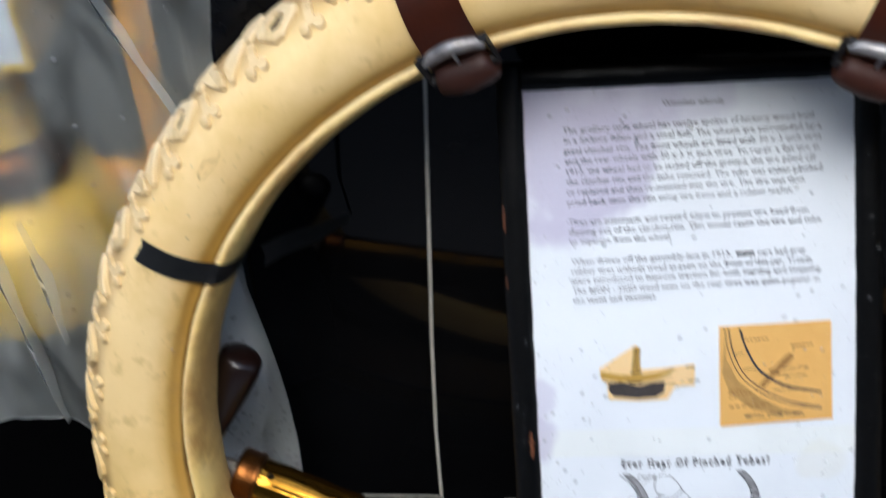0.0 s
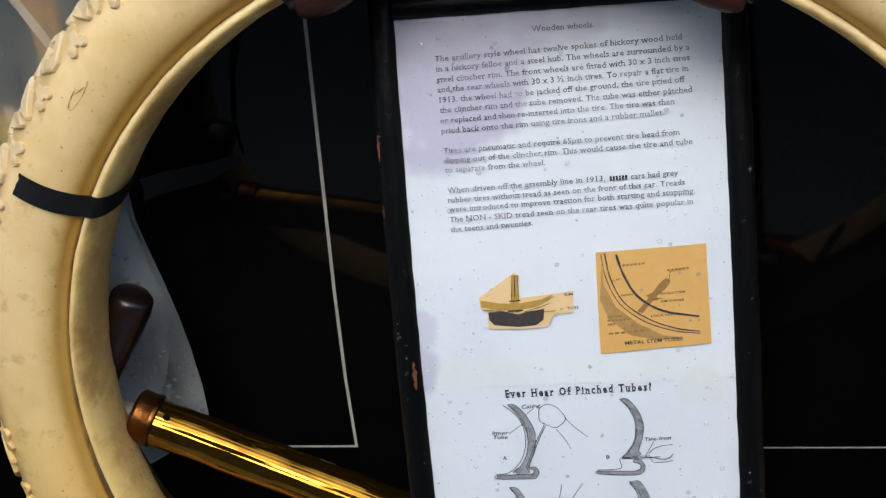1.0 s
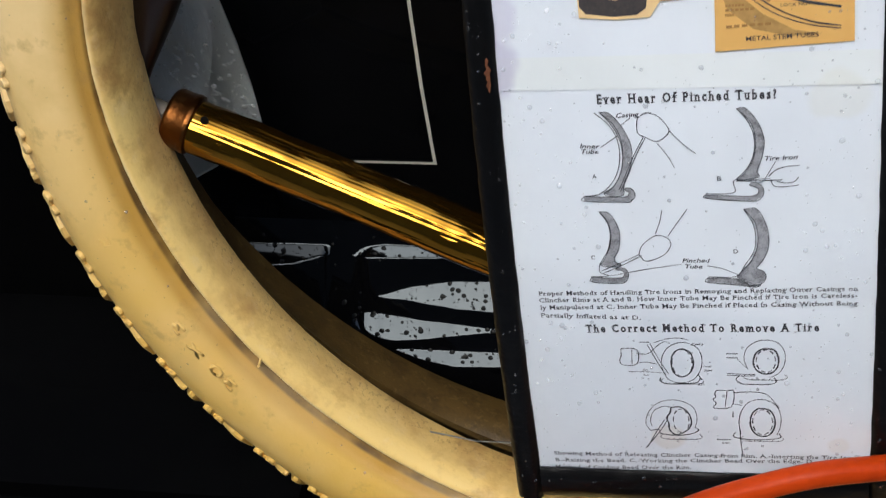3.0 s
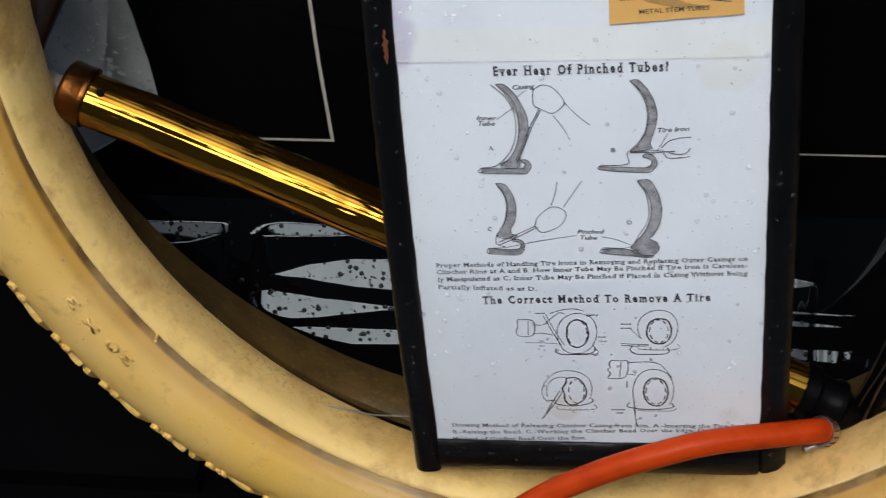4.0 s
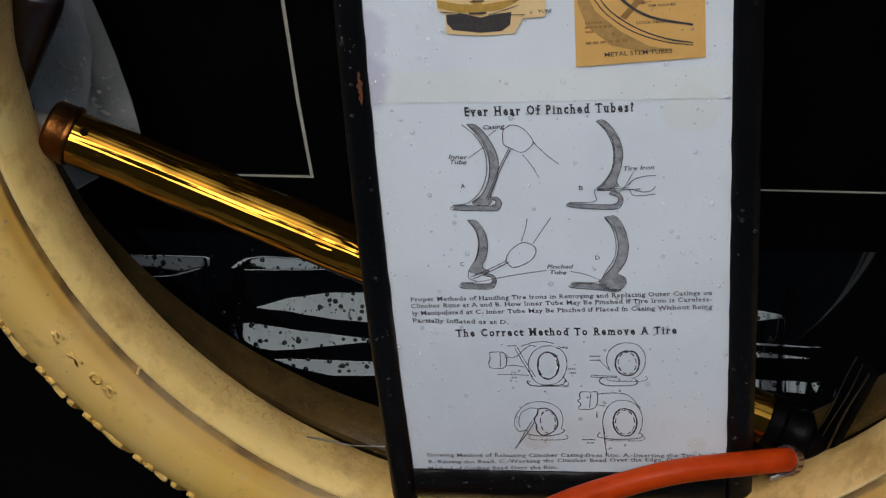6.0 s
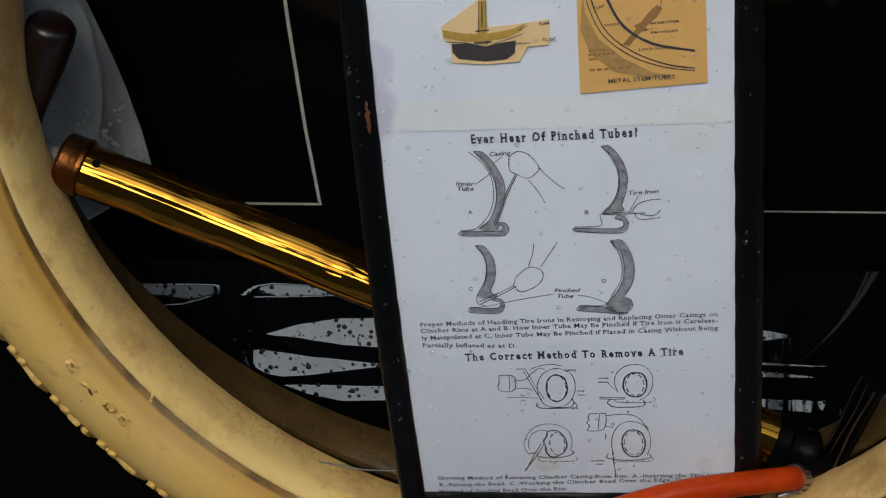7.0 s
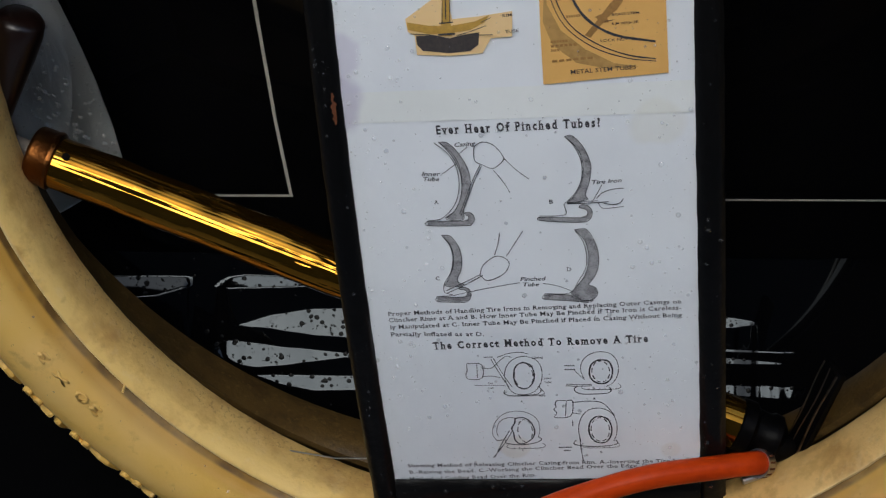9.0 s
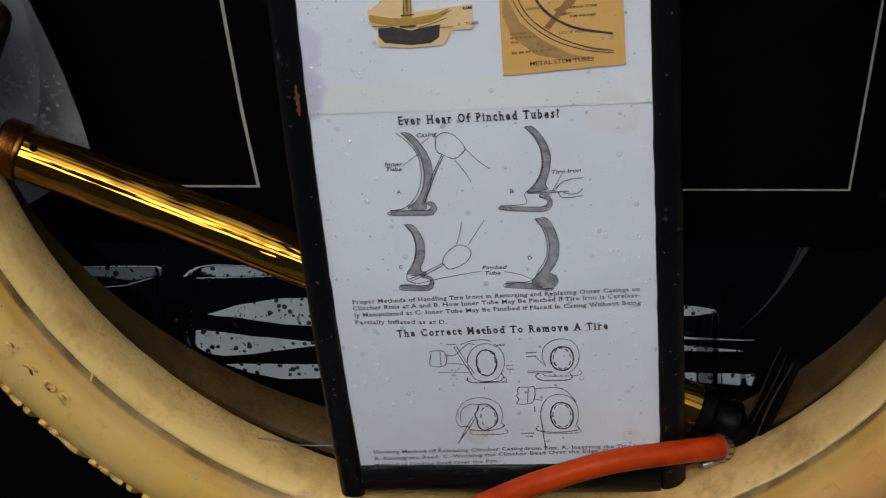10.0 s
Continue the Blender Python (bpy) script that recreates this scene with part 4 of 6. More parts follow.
CAPTIONS = [
    ("Proper Methods of Handling Tire Irons in Removing and Replacing Outer Casings on", -0.0946, 0.0004, 0.0960, 0.0062),
    ("Clincher Rims at A and B. How Inner Tube May Be Pinched if Tire Iron is Careless-", -0.0946, -0.0046, 0.0957, 0.0014),
    ("ly Manipulated at C. Inner Tube May Be Pinched if Placed in Casing Without Being", -0.0944, -0.0100, 0.0963, -0.0042),
    ("Partially Inflated as at D.", -0.0947, -0.0155, -0.0326, -0.0166),
    ("Showing Method of Releasing Clincher Casing from Rim. A.-Inserting the Tire Iron", -0.0963, -0.1299, 0.0978, -0.1256),
    ("B.-Raising the Bead. C.-Working the Clincher Bead Over the Edge. D.-", -0.0961, -0.1363, 0.0741, -0.1299),
    ("Method of Guiding Bead Over the Rim.", -0.0968, -0.1428, -0.0065, -0.1390),
]
HEADS = [
    ("Ever Hear Of Pinched Tubes?", -0.0506, 0.1289, 0.0496, 0.1303),
    ("The Correct Method To Remove A Tire", -0.0676, -0.0266, 0.0740, -0.0231),
]
LABELS = [
    ("Casing", -0.0401, 0.1201, -0.0270, 0.1209),
    ("Inner", -0.0623, 0.1014, -0.0505, 0.1011),
    ("Tube", -0.0615, 0.0980, -0.0515, 0.0977),
    ("A", -0.0561, 0.0818, -0.0535, 0.0818),
    ("B", 0.0159, 0.0798, 0.0184, 0.0798),
    ("C", -0.0603, 0.0272, -0.0578, 0.0271),
    ("D", 0.0244, 0.0316, 0.0272, 0.0316),
    ("Tire Iron", 0.0431, 0.0924, 0.0612, 0.0933),
    ("Pinched", -0.0058, 0.0252, 0.0107, 0.0253),
    ("Tube", -0.0041, 0.0212, 0.0060, 0.0210),
]


def print_line(words, x0, z0, x1, z1, size, parent, off, bold=0.0, mat=None, serif=0.0, space=1.0, slant=0.0):
    """Sets a line of print between two points of the sheet, size metres high."""
    me = text_mesh(words, bold, serif, space)
    co = [Vector((v.co.x + slant * v.co.y, v.co.y, 0)) for v in me.vertices]
    lo, hi = min(c.x for c in co), max(c.x for c in co)
    d = Vector((x1 - x0, z1 - z0))
    up = Vector((-d.y, d.x)).normalized() * size / 0.7
    for v, c in zip(me.vertices, co):
        f = (c.x - lo) / (hi - lo)
        v.co = bow(x0 + d.x * f + up.x * c.y, z0 + d.y * f + up.y * c.y, off)
    me.materials.append(mat or M_INK)
    ob = new("text_line", me)
    ob.parent = parent
    return ob


for row in TOP_PAGE:
    print_line(*row, 0.0037, UPPER, 0.0018, 0.004, M_INK_FADED, 0.06, 1.04)
for row in CAPTIONS:
    print_line(*row, 0.0031, LOWER, 0.0007, 0.010, None, 0.075, 1.10)
for row in HEADS:
    print_line(*row, 0.0056, LOWER, 0.0007, 0.034, None, 0.11, 1.42)
for row in LABELS:
    print_line(*row, 0.0028, LOWER, 0.0007, 0.012, slant=0.0 if len(row[0]) == 1 else 0.24)

current = {}


def begin(name, parent):
    finish()
    current.update(name=name, parent=parent, ink=bmesh.new(), tone=[])


def finish():
    if not current:
        return
    if current["name"] == "clipping":
        layers = current["tone"]
        base = part("clipping", layers[0][0], layers[0][1], sign, "yellowed cut-out print glued on the sheet", False)
        for bm, mat in layers[1:]:
            part("printed_shape", bm, mat, base, smooth=False)
        part("printed_line", current["ink"], M_INK, base, smooth=False)
        current.clear()
        return
    holder = None
    for bm, mat in current["tone"] + [(current["ink"], M_INK)]:
        if not bm.faces:
            bm.free()
            continue
        if holder is None:
            holder = part(current["name"], bm, mat, current["parent"], smooth=False)
        else:
            first = holder.data.materials
            me = bpy.data.meshes.new("layer")
            bm.to_mesh(me)
            bm.free()
            merged = bmesh.new()
            merged.from_mesh(holder.data)
            k = len(first)
            start = len(merged.faces)
            merged.from_mesh(me)
            merged.faces.ensure_lookup_table()
            for f in merged.faces[start:]:
                f.material_index = k
            merged.to_mesh(holder.data)
            merged.free()
            bpy.data.meshes.remove(me)
            first.append(mat)
    current.clear()


def plate(points, mat, off):
    bm = bmesh.new()
    vs = [bm.verts.new(bow(x, z, off)) for x, z in points]
    for a, b, c in tessellate_polygon([[Vector((x, z, 0)) for x, z in points]]):
        bm.faces.new((vs[a], vs[b], vs[c]))
    current["tone"].append((bm, mat))


def pen(points, width, off):
    bm = current["ink"]
    p = spline([Vector((x, z, 0)) for x, z in points], 4)
    rows = []
    for i, q in enumerate(p):
        d = (p[min(i + 1, len(p) - 1)] - p[max(i - 1, 0)])
        d = d.normalized() if d.length else Vector((1, 0, 0))
        w = width * (0.48 + 0.28 * noise.noise((q.x * 400, q.y * 400, 1)))
        s = Vector((-d.y, d.x, 0)) * w
        rows.append([bm.verts.new(bow(q.x + s.x * k, q.y + s.y * k, off)) for k in (1, -1)])
    for a, b in zip(rows, rows[1:]):
        bm.faces.new((a[0], a[1], b[1], b[0]))


def fill(points, mat):
    plate(points, mat, 0.0018 if current["parent"] is UPPER else 0.0006)
    if mat is M_INK_GREY:
        stroke(points + points[:1], 0.00045)


def fill2(points, mat):
    plate(points, mat, 0.0022)


def stroke(points, width):
    pen(points, width, 0.0009)


def stroke2(points, width):
    pen(points, width, 0.0026)


begin("casing_diagram", LOWER)
fill([(-0.0499, 0.1237), (-0.0445, 0.1231), (-0.0387, 0.1169), (-0.0342, 0.1082), (-0.0322, 0.1006), (-0.0326, 0.0926), (-0.0347, 0.0856), (-0.0373, 0.0795), (-0.0380, 0.0754), (-0.0387, 0.0707), (-0.0462, 0.0700), (-0.0498, 0.0722), (-0.0443, 0.0762), (-0.0409, 0.0816), (-0.0385, 0.0887), (-0.0376, 0.0967), (-0.0385, 0.1047), (-0.0416, 0.1127), (-0.0459, 0.1191)], M_INK_GREY)
stroke([(-0.0528, 0.1234), (-0.0455, 0.1167), (-0.0405, 0.1077), (-0.0392, 0.0968), (-0.0409, 0.0867), (-0.0452, 0.0783), (-0.0526, 0.0716), (-0.0612, 0.0704)], 0.0005)
stroke([(-0.0499, 0.1237), (-0.0427, 0.1170), (-0.0383, 0.1077), (-0.0374, 0.0967), (-0.0391, 0.0857), (-0.0439, 0.0766), (-0.0498, 0.0716)], 0.0004)
fill([(-0.0615, 0.0702), (-0.0388, 0.0695), (-0.0358, 0.0706), (-0.0352, 0.0727), (-0.0367, 0.0735), (-0.0373, 0.0752), (-0.0347, 0.0756), (-0.0322, 0.0734), (-0.0317, 0.0701), (-0.0338, 0.0673), (-0.0372, 0.0661), (-0.0618, 0.0671)], M_INK_GREY)
stroke([(-0.0243, 0.1073), (-0.0299, 0.0965), (-0.0361, 0.0815), (-0.0400, 0.0734)], 0.0005)
stroke([(-0.0253, 0.1077), (-0.0310, 0.0969), (-0.0371, 0.0826), (-0.0407, 0.0745)], 0.0005)
stroke([(-0.0280, 0.1201), (-0.0233, 0.1229), (-0.0179, 0.1217), (-0.0136, 0.1177), (-0.0104, 0.1118), (-0.0133, 0.1076), (-0.0180, 0.1051), (-0.0242, 0.1079), (-0.0282, 0.1104), (-0.0286, 0.1162), (-0.0280, 0.1201)], 0.0005)
stroke([(-0.0104, 0.1118), (-0.0053, 0.1058), (-0.0001, 0.1007), (0.0042, 0.0972)], 0.0005)
stroke([(-0.0172, 0.1037), (-0.0138, 0.0991), (-0.0105, 0.0936), (-0.0081, 0.0883)], 0.0005)
stroke([(-0.0503, 0.1017), (-0.0400, 0.1091)], 0.0004)
stroke([(-0.0323, 0.1199), (-0.0377, 0.1157)], 0.0004)
begin("casing_diagram", LOWER)
fill([(0.0275, 0.1246), (0.0323, 0.1250), (0.0383, 0.1181), (0.0416, 0.1103), (0.0428, 0.1034), (0.0414, 0.0946), (0.0394, 0.0887), (0.0386, 0.0851), (0.0399, 0.0827), (0.0370, 0.0815), (0.0272, 0.0800), (0.0308, 0.0839), (0.0355, 0.0908), (0.0376, 0.0987), (0.0379, 0.1065), (0.0360, 0.1143), (0.0322, 0.1202)], M_INK_GREY)
stroke([(0.0275, 0.1246), (0.0330, 0.1183), (0.0369, 0.1085), (0.0369, 0.0977), (0.0337, 0.0888), (0.0280, 0.0820), (0.0251, 0.0790), (0.0261, 0.0729), (0.0203, 0.0714), (0.0093, 0.0716)], 0.0005)
fill([(0.0089, 0.0708), (0.0348, 0.0698), (0.0388, 0.0714), (0.0393, 0.0742), (0.0372, 0.0759), (0.0343, 0.0768), (0.0358, 0.0787), (0.0398, 0.0778), (0.0422, 0.0741), (0.0413, 0.0697), (0.0372, 0.0669), (0.0219, 0.0672), (0.0088, 0.0688)], M_INK_GREY)
stroke([(0.0268, 0.0796), (0.0387, 0.0797), (0.0528, 0.0803)], 0.0006)
stroke([(0.0268, 0.0804), (0.0388, 0.0807), (0.0460, 0.0813)], 0.0005)
stroke([(0.0451, 0.0825), (0.0489, 0.0865), (0.0552, 0.0887), (0.0623, 0.0893)], 0.0005)
stroke([(0.0460, 0.0805), (0.0480, 0.0764), (0.0521, 0.0759), (0.0566, 0.0762), (0.0617, 0.0769)], 0.0005)
stroke([(0.0495, 0.0794), (0.0549, 0.0783), (0.0594, 0.0792), (0.0618, 0.0821)], 0.0005)
stroke([(0.0490, 0.0920), (0.0458, 0.0861), (0.0427, 0.0806)], 0.0004)
begin("casing_diagram", LOWER)
fill([(-0.0536, 0.0598), (-0.0480, 0.0590), (-0.0435, 0.0515), (-0.0421, 0.0429), (-0.0433, 0.0343), (-0.0461, 0.0283), (-0.0455, 0.0252), (-0.0422, 0.0238), (-0.0471, 0.0221), (-0.0545, 0.0231), (-0.0518, 0.0279), (-0.0484, 0.0366), (-0.0472, 0.0452), (-0.0490, 0.0537)], M_INK_GREY)
stroke([(-0.0536, 0.0598), (-0.0491, 0.0527), (-0.0477, 0.0441), (-0.0494, 0.0344), (-0.0529, 0.0279), (-0.0552, 0.0236), (-0.0553, 0.0180), (-0.0501, 0.0157), (-0.0606, 0.0148)], 0.0005)
fill([(-0.0606, 0.0148), (-0.0468, 0.0141), (-0.0422, 0.0145), (-0.0404, 0.0171), (-0.0422, 0.0194), (-0.0459, 0.0203), (-0.0431, 0.0216), (-0.0391, 0.0198), (-0.0383, 0.0153), (-0.0409, 0.0109), (-0.0467, 0.0101), (-0.0609, 0.0112)], M_INK_GREY)
stroke([(-0.0538, 0.0173), (-0.0423, 0.0229), (-0.0294, 0.0302)], 0.0006)
stroke([(-0.0544, 0.0191), (-0.0421, 0.0251), (-0.0313, 0.0306)], 0.0005)
stroke([(-0.0313, 0.0308), (-0.0289, 0.0373), (-0.0210, 0.0436), (-0.0145, 0.0424), (-0.0120, 0.0381), (-0.0152, 0.0317), (-0.0221, 0.0274), (-0.0278, 0.0264), (-0.0313, 0.0308)], 0.0005)
stroke([(-0.0166, 0.0604), (-0.0180, 0.0531), (-0.0209, 0.0447)], 0.0005)
stroke([(-0.0019, 0.0612), (-0.0074, 0.0529), (-0.0135, 0.0435)], 0.0005)
stroke([(-0.0062, 0.0241), (-0.0292, 0.0201), (-0.0497, 0.0155)], 0.0004)
stroke([(0.0087, 0.0232), (0.0180, 0.0211), (0.0281, 0.0165)], 0.0004)
begin("casing_diagram", LOWER)
fill([(0.0308, 0.0615), (0.0381, 0.0617), (0.0432, 0.0518), (0.0449, 0.0413), (0.0435, 0.0317), (0.0395, 0.0242), (0.0376, 0.0216), (0.0418, 0.0194), (0.0431, 0.0154), (0.0411, 0.0115), (0.0362, 0.0100), (0.0288, 0.0116), (0.0262, 0.0152), (0.0295, 0.0200), (0.0346, 0.0265), (0.0379, 0.0350), (0.0386, 0.0435), (0.0369, 0.0530)], M_INK_GREY)
stroke([(0.0308, 0.0611), (0.0356, 0.0530), (0.0374, 0.0425), (0.0361, 0.0329), (0.0312, 0.0243), (0.0252, 0.0157), (0.0093, 0.0155)], 0.0005)
fill([(0.0087, 0.0146), (0.0252, 0.0143), (0.0344, 0.0098), (0.0400, 0.0101), (0.0362, 0.0084), (0.0250, 0.0099), (0.0085, 0.0115)], M_INK_GREY)
begin("rim_diagram", LOWER)
stroke([(-0.0063, -0.0333), (0.0001, -0.0364), (0.0032, -0.0427), (0.0032, -0.0517), (-0.0003, -0.0601), (-0.0053, -0.0642), (-0.0121, -0.0651), (-0.0177, -0.0625), (-0.0207, -0.0559), (-0.0214, -0.0468), (-0.0180, -0.0386), (-0.0120, -0.0342), (-0.0063, -0.0333)], 0.0005)
stroke([(-0.0085, -0.0384), (-0.0039, -0.0404), (-0.0018, -0.0470), (-0.0026, -0.0541), (-0.0059, -0.0589), (-0.0098, -0.0603), (-0.0139, -0.0576), (-0.0155, -0.0504), (-0.0145, -0.0433), (-0.0114, -0.0394), (-0.0085, -0.0384)], 0.0010)
stroke([(-0.0224, -0.0612), (-0.0228, -0.0641), (-0.0179, -0.0661), (-0.0083, -0.0656), (-0.0005, -0.0649), (0.0020, -0.0613), (0.0008, -0.0584)], 0.0007)
stroke([(-0.0296, -0.0355), (-0.0244, -0.0480), (-0.0193, -0.0588)], 0.0006)
stroke([(-0.0280, -0.0346), (-0.0228, -0.0473), (-0.0174, -0.0583)], 0.0005)
stroke([(-0.0463, -0.0401), (-0.0451, -0.0386), (-0.0362, -0.0397), (-0.0368, -0.0506), (-0.0457, -0.0515), (-0.0474, -0.0479), (-0.0463, -0.0443), (-0.0463, -0.0401)], 0.0006)
stroke([(-0.0394, -0.0394), (-0.0399, -0.0508)], 0.0005)
stroke([(-0.0362, -0.0425), (-0.0297, -0.0425), (-0.0246, -0.0374), (-0.0195, -0.0332), (-0.0158, -0.0342)], 0.0005)
stroke([(-0.0367, -0.0496), (-0.0302, -0.0492), (-0.0245, -0.0506)], 0.0005)
stroke([(-0.0253, -0.0339), (-0.0175, -0.0309), (-0.0099, -0.0301), (-0.0043, -0.0315)], 0.0005)
stroke([(-0.0423, -0.0568), (-0.0307, -0.0568), (-0.0215, -0.0574)], 0.0004)
stroke([(-0.0027, -0.0357), (0.0021, -0.0343)], 0.0004)
stroke([(-0.0344, -0.0336), (-0.0283, -0.0336)], 0.0006)
begin("rim_diagram", LOWER)
stroke([(0.0314, -0.0531), (0.0292, -0.0448), (0.0311, -0.0366), (0.0369, -0.0314), (0.0434, -0.0301), (0.0498, -0.0322), (0.0537, -0.0391), (0.0535, -0.0485), (0.0501, -0.0555), (0.0453, -0.0591)], 0.0005)
stroke([(0.0432, -0.0365), (0.0478, -0.0379), (0.0500, -0.0438), (0.0493, -0.0508), (0.0458, -0.0555), (0.0407, -0.0562), (0.0364, -0.0531), (0.0348, -0.0472), (0.0365, -0.0402), (0.0404, -0.0370), (0.0432, -0.0365)], 0.0011)
stroke([(0.0186, -0.0566), (0.0284, -0.0571), (0.0359, -0.0571)], 0.0005)
stroke([(0.0185, -0.0580), (0.0283, -0.0585), (0.0359, -0.0581)], 0.0005)
stroke([(0.0264, -0.0581), (0.0240, -0.0614), (0.0281, -0.0648), (0.0375, -0.0651), (0.0460, -0.0644), (0.0486, -0.0620), (0.0472, -0.0591)], 0.0007)
stroke([(0.0251, -0.0452), (0.0305, -0.0519)], 0.0004)
begin("rim_diagram", LOWER)
stroke([(-0.0314, -0.1052), (-0.0338, -0.0987), (-0.0316, -0.0897), (-0.0258, -0.0822), (-0.0178, -0.0792), (-0.0092, -0.0804), (-0.0027, -0.0859), (-0.0011, -0.0948), (-0.0027, -0.1025)], 0.0005)
stroke([(-0.0301, -0.1013), (-0.0307, -0.0961), (-0.0282, -0.0885), (-0.0221, -0.0847), (-0.0172, -0.0852)], 0.0005)
stroke([(-0.0172, -0.0854), (-0.0114, -0.0849), (-0.0068, -0.0890), (-0.0047, -0.0961), (-0.0062, -0.1025), (-0.0108, -0.1069), (-0.0158, -0.1080), (-0.0189, -0.1038), (-0.0191, -0.0987), (-0.0202, -0.0941), (-0.0179, -0.0897), (-0.0172, -0.0854)], 0.0010)
stroke([(-0.0314, -0.1052), (-0.0254, -0.1044), (-0.0246, -0.1075), (-0.0149, -0.1090), (-0.0050, -0.1074), (-0.0005, -0.1043), (-0.0017, -0.1025)], 0.0007)
stroke([(-0.0199, -0.0961), (-0.0255, -0.1065), (-0.0351, -0.1210)], 0.0006)
stroke([(-0.0219, -0.0961), (-0.0275, -0.1065), (-0.0339, -0.1202)], 0.0006)
begin("rim_diagram", LOWER)
stroke([(0.0263, -0.1063), (0.0252, -0.0960), (0.0272, -0.0860), (0.0322, -0.0790), (0.0399, -0.0770), (0.0474, -0.0805), (0.0510, -0.0885), (0.0509, -0.0986), (0.0486, -0.1062)], 0.0005)
stroke([(0.0407, -0.0840), (0.0453, -0.0865), (0.0476, -0.0935), (0.0468, -0.1011), (0.0433, -0.1068), (0.0379, -0.1073), (0.0338, -0.1032), (0.0322, -0.0960), (0.0336, -0.0885), (0.0372, -0.0845), (0.0407, -0.0840)], 0.0011)
stroke([(0.0229, -0.1050), (0.0214, -0.1084), (0.0262, -0.1102), (0.0358, -0.1109), (0.0456, -0.1101), (0.0510, -0.1083), (0.0500, -0.1049)], 0.0007)
stroke([(0.0105, -0.0735), (0.0122, -0.0706), (0.0183, -0.0706), (0.0225, -0.0711), (0.0206, -0.0835), (0.0099, -0.0849), (0.0113, -0.0810), (0.0095, -0.0780), (0.0111, -0.0760), (0.0105, -0.0735)], 0.0006)
stroke([(0.0183, -0.0711), (0.0169, -0.0835)], 0.0005)
stroke([(0.0224, -0.0721), (0.0335, -0.0711), (0.0429, -0.0731), (0.0502, -0.0835)], 0.0005)
stroke([(0.0213, -0.0810), (0.0273, -0.0820)], 0.0005)
stroke([(0.0256, -0.1012), (0.0260, -0.1128), (0.0271, -0.1247)], 0.0006)
stroke([(0.0217, -0.0872), (0.0215, -0.0922)], 0.0006)
RINGS = [((-0.0088, -0.0493), 0.0062, 0.0108, 0.00075), ((0.0424, -0.0463), 0.0058, 0.0088, 0.0008), ((0.0399, -0.0956), 0.0062, 0.0104, 0.0008), ((-0.0112, -0.0965), 0.0050, 0.0098, 0.0007)]
for k, ((cx, cz), rx, rz, wide) in enumerate(RINGS):
    begin("rim_diagram", LOWER)
    for j in range(9):
        a0 = math.tau * (j + 0.15 * noise.noise((j, k, 0))) / 9
        stroke([(cx + rx * math.cos(a0 + 0.11 * i), cz + rz * math.sin(a0 + 0.11 * i)) for i in range(5)], wide * (0.8 + 0.8 * abs(noise.noise((j * 1.7, k * 3.1, 2.0)))))
    low = cz - rz - 0.0048
    stroke([(cx - 0.0122, low + 0.0030), (cx - 0.0136, low + 0.0004), (cx - 0.0100, low - 0.0013), (cx, low - 0.0014), (cx + 0.0098, low - 0.0010), (cx + 0.0128, low + 0.0010), (cx + 0.0112, low + 0.0034)], 0.0004)
    for j in range(6):
        x = cx - 0.009 + 0.0036 * j
        stroke([(x, low - 0.0011), (x + 0.0008, low - 0.0002)], 0.0003)
begin("clipping", UPPER)
fill([(-0.0633, 0.2024), (-0.0379, 0.2189), (-0.0352, 0.2010), (-0.0194, 0.2020), (0.0008, 0.2043), (-0.0001, 0.1891), (-0.0129, 0.1884), (-0.0184, 0.1796), (-0.0378, 0.1787), (-0.0580, 0.1802), (-0.0584, 0.1919), (-0.0624, 0.1946)], M_CLIP_PALE)
fill2([(-0.0624, 0.2005), (-0.0493, 0.1978), (-0.0364, 0.1972), (-0.0220, 0.1991), (-0.0130, 0.2025), (-0.0159, 0.1983), (-0.0248, 0.1941), (-0.0368, 0.1926), (-0.0496, 0.1927), (-0.0623, 0.1959)], M_CLIP_BRASS)
fill2([(-0.0576, 0.1918), (-0.0472, 0.1921), (-0.0375, 0.1896), (-0.0300, 0.1913), (-0.0195, 0.1926), (-0.0205, 0.1849), (-0.0257, 0.1813), (-0.0381, 0.1806), (-0.0541, 0.1826), (-0.0575, 0.1866)], M_CLIP_DARK)
fill2([(-0.0400, 0.2172), (-0.0355, 0.2170), (-0.0363, 0.1998), (-0.0359, 0.1908), (-0.0433, 0.1911), (-0.0417, 0.2000)], M_CLIP_BRASS)
stroke2([(-0.0380, 0.2164), (-0.0389, 0.2012)], 0.0007)
stroke2([(-0.0399, 0.2168), (-0.0412, 0.1990)], 0.0004)
stroke2([(-0.0357, 0.2168), (-0.0366, 0.1990)], 0.0004)
stroke2([(-0.0430, 0.1990), (-0.0348, 0.1994)], 0.0008)
stroke2([(-0.0442, 0.1922), (-0.0338, 0.1924)], 0.0012)
stroke2([(-0.0610, 0.1935), (-0.0500, 0.1925), (-0.0440, 0.1912)], 0.0005)
stroke2([(-0.0330, 0.1912), (-0.0260, 0.1930), (-0.0150, 0.1965)], 0.0005)
stroke2([(-0.0184, 0.1984), (-0.0121, 0.2011)], 0.0004)
stroke2([(-0.0226, 0.1909), (-0.0115, 0.1909)], 0.0004)
begin("clipping", UPPER)
fill([(0.0172, 0.2298), (0.0538, 0.2309), (0.0903, 0.2322), (0.0906, 0.1986), (0.0911, 0.1630), (0.0540, 0.1608), (0.0167, 0.1585), (0.0168, 0.1947)], M_CLIP)
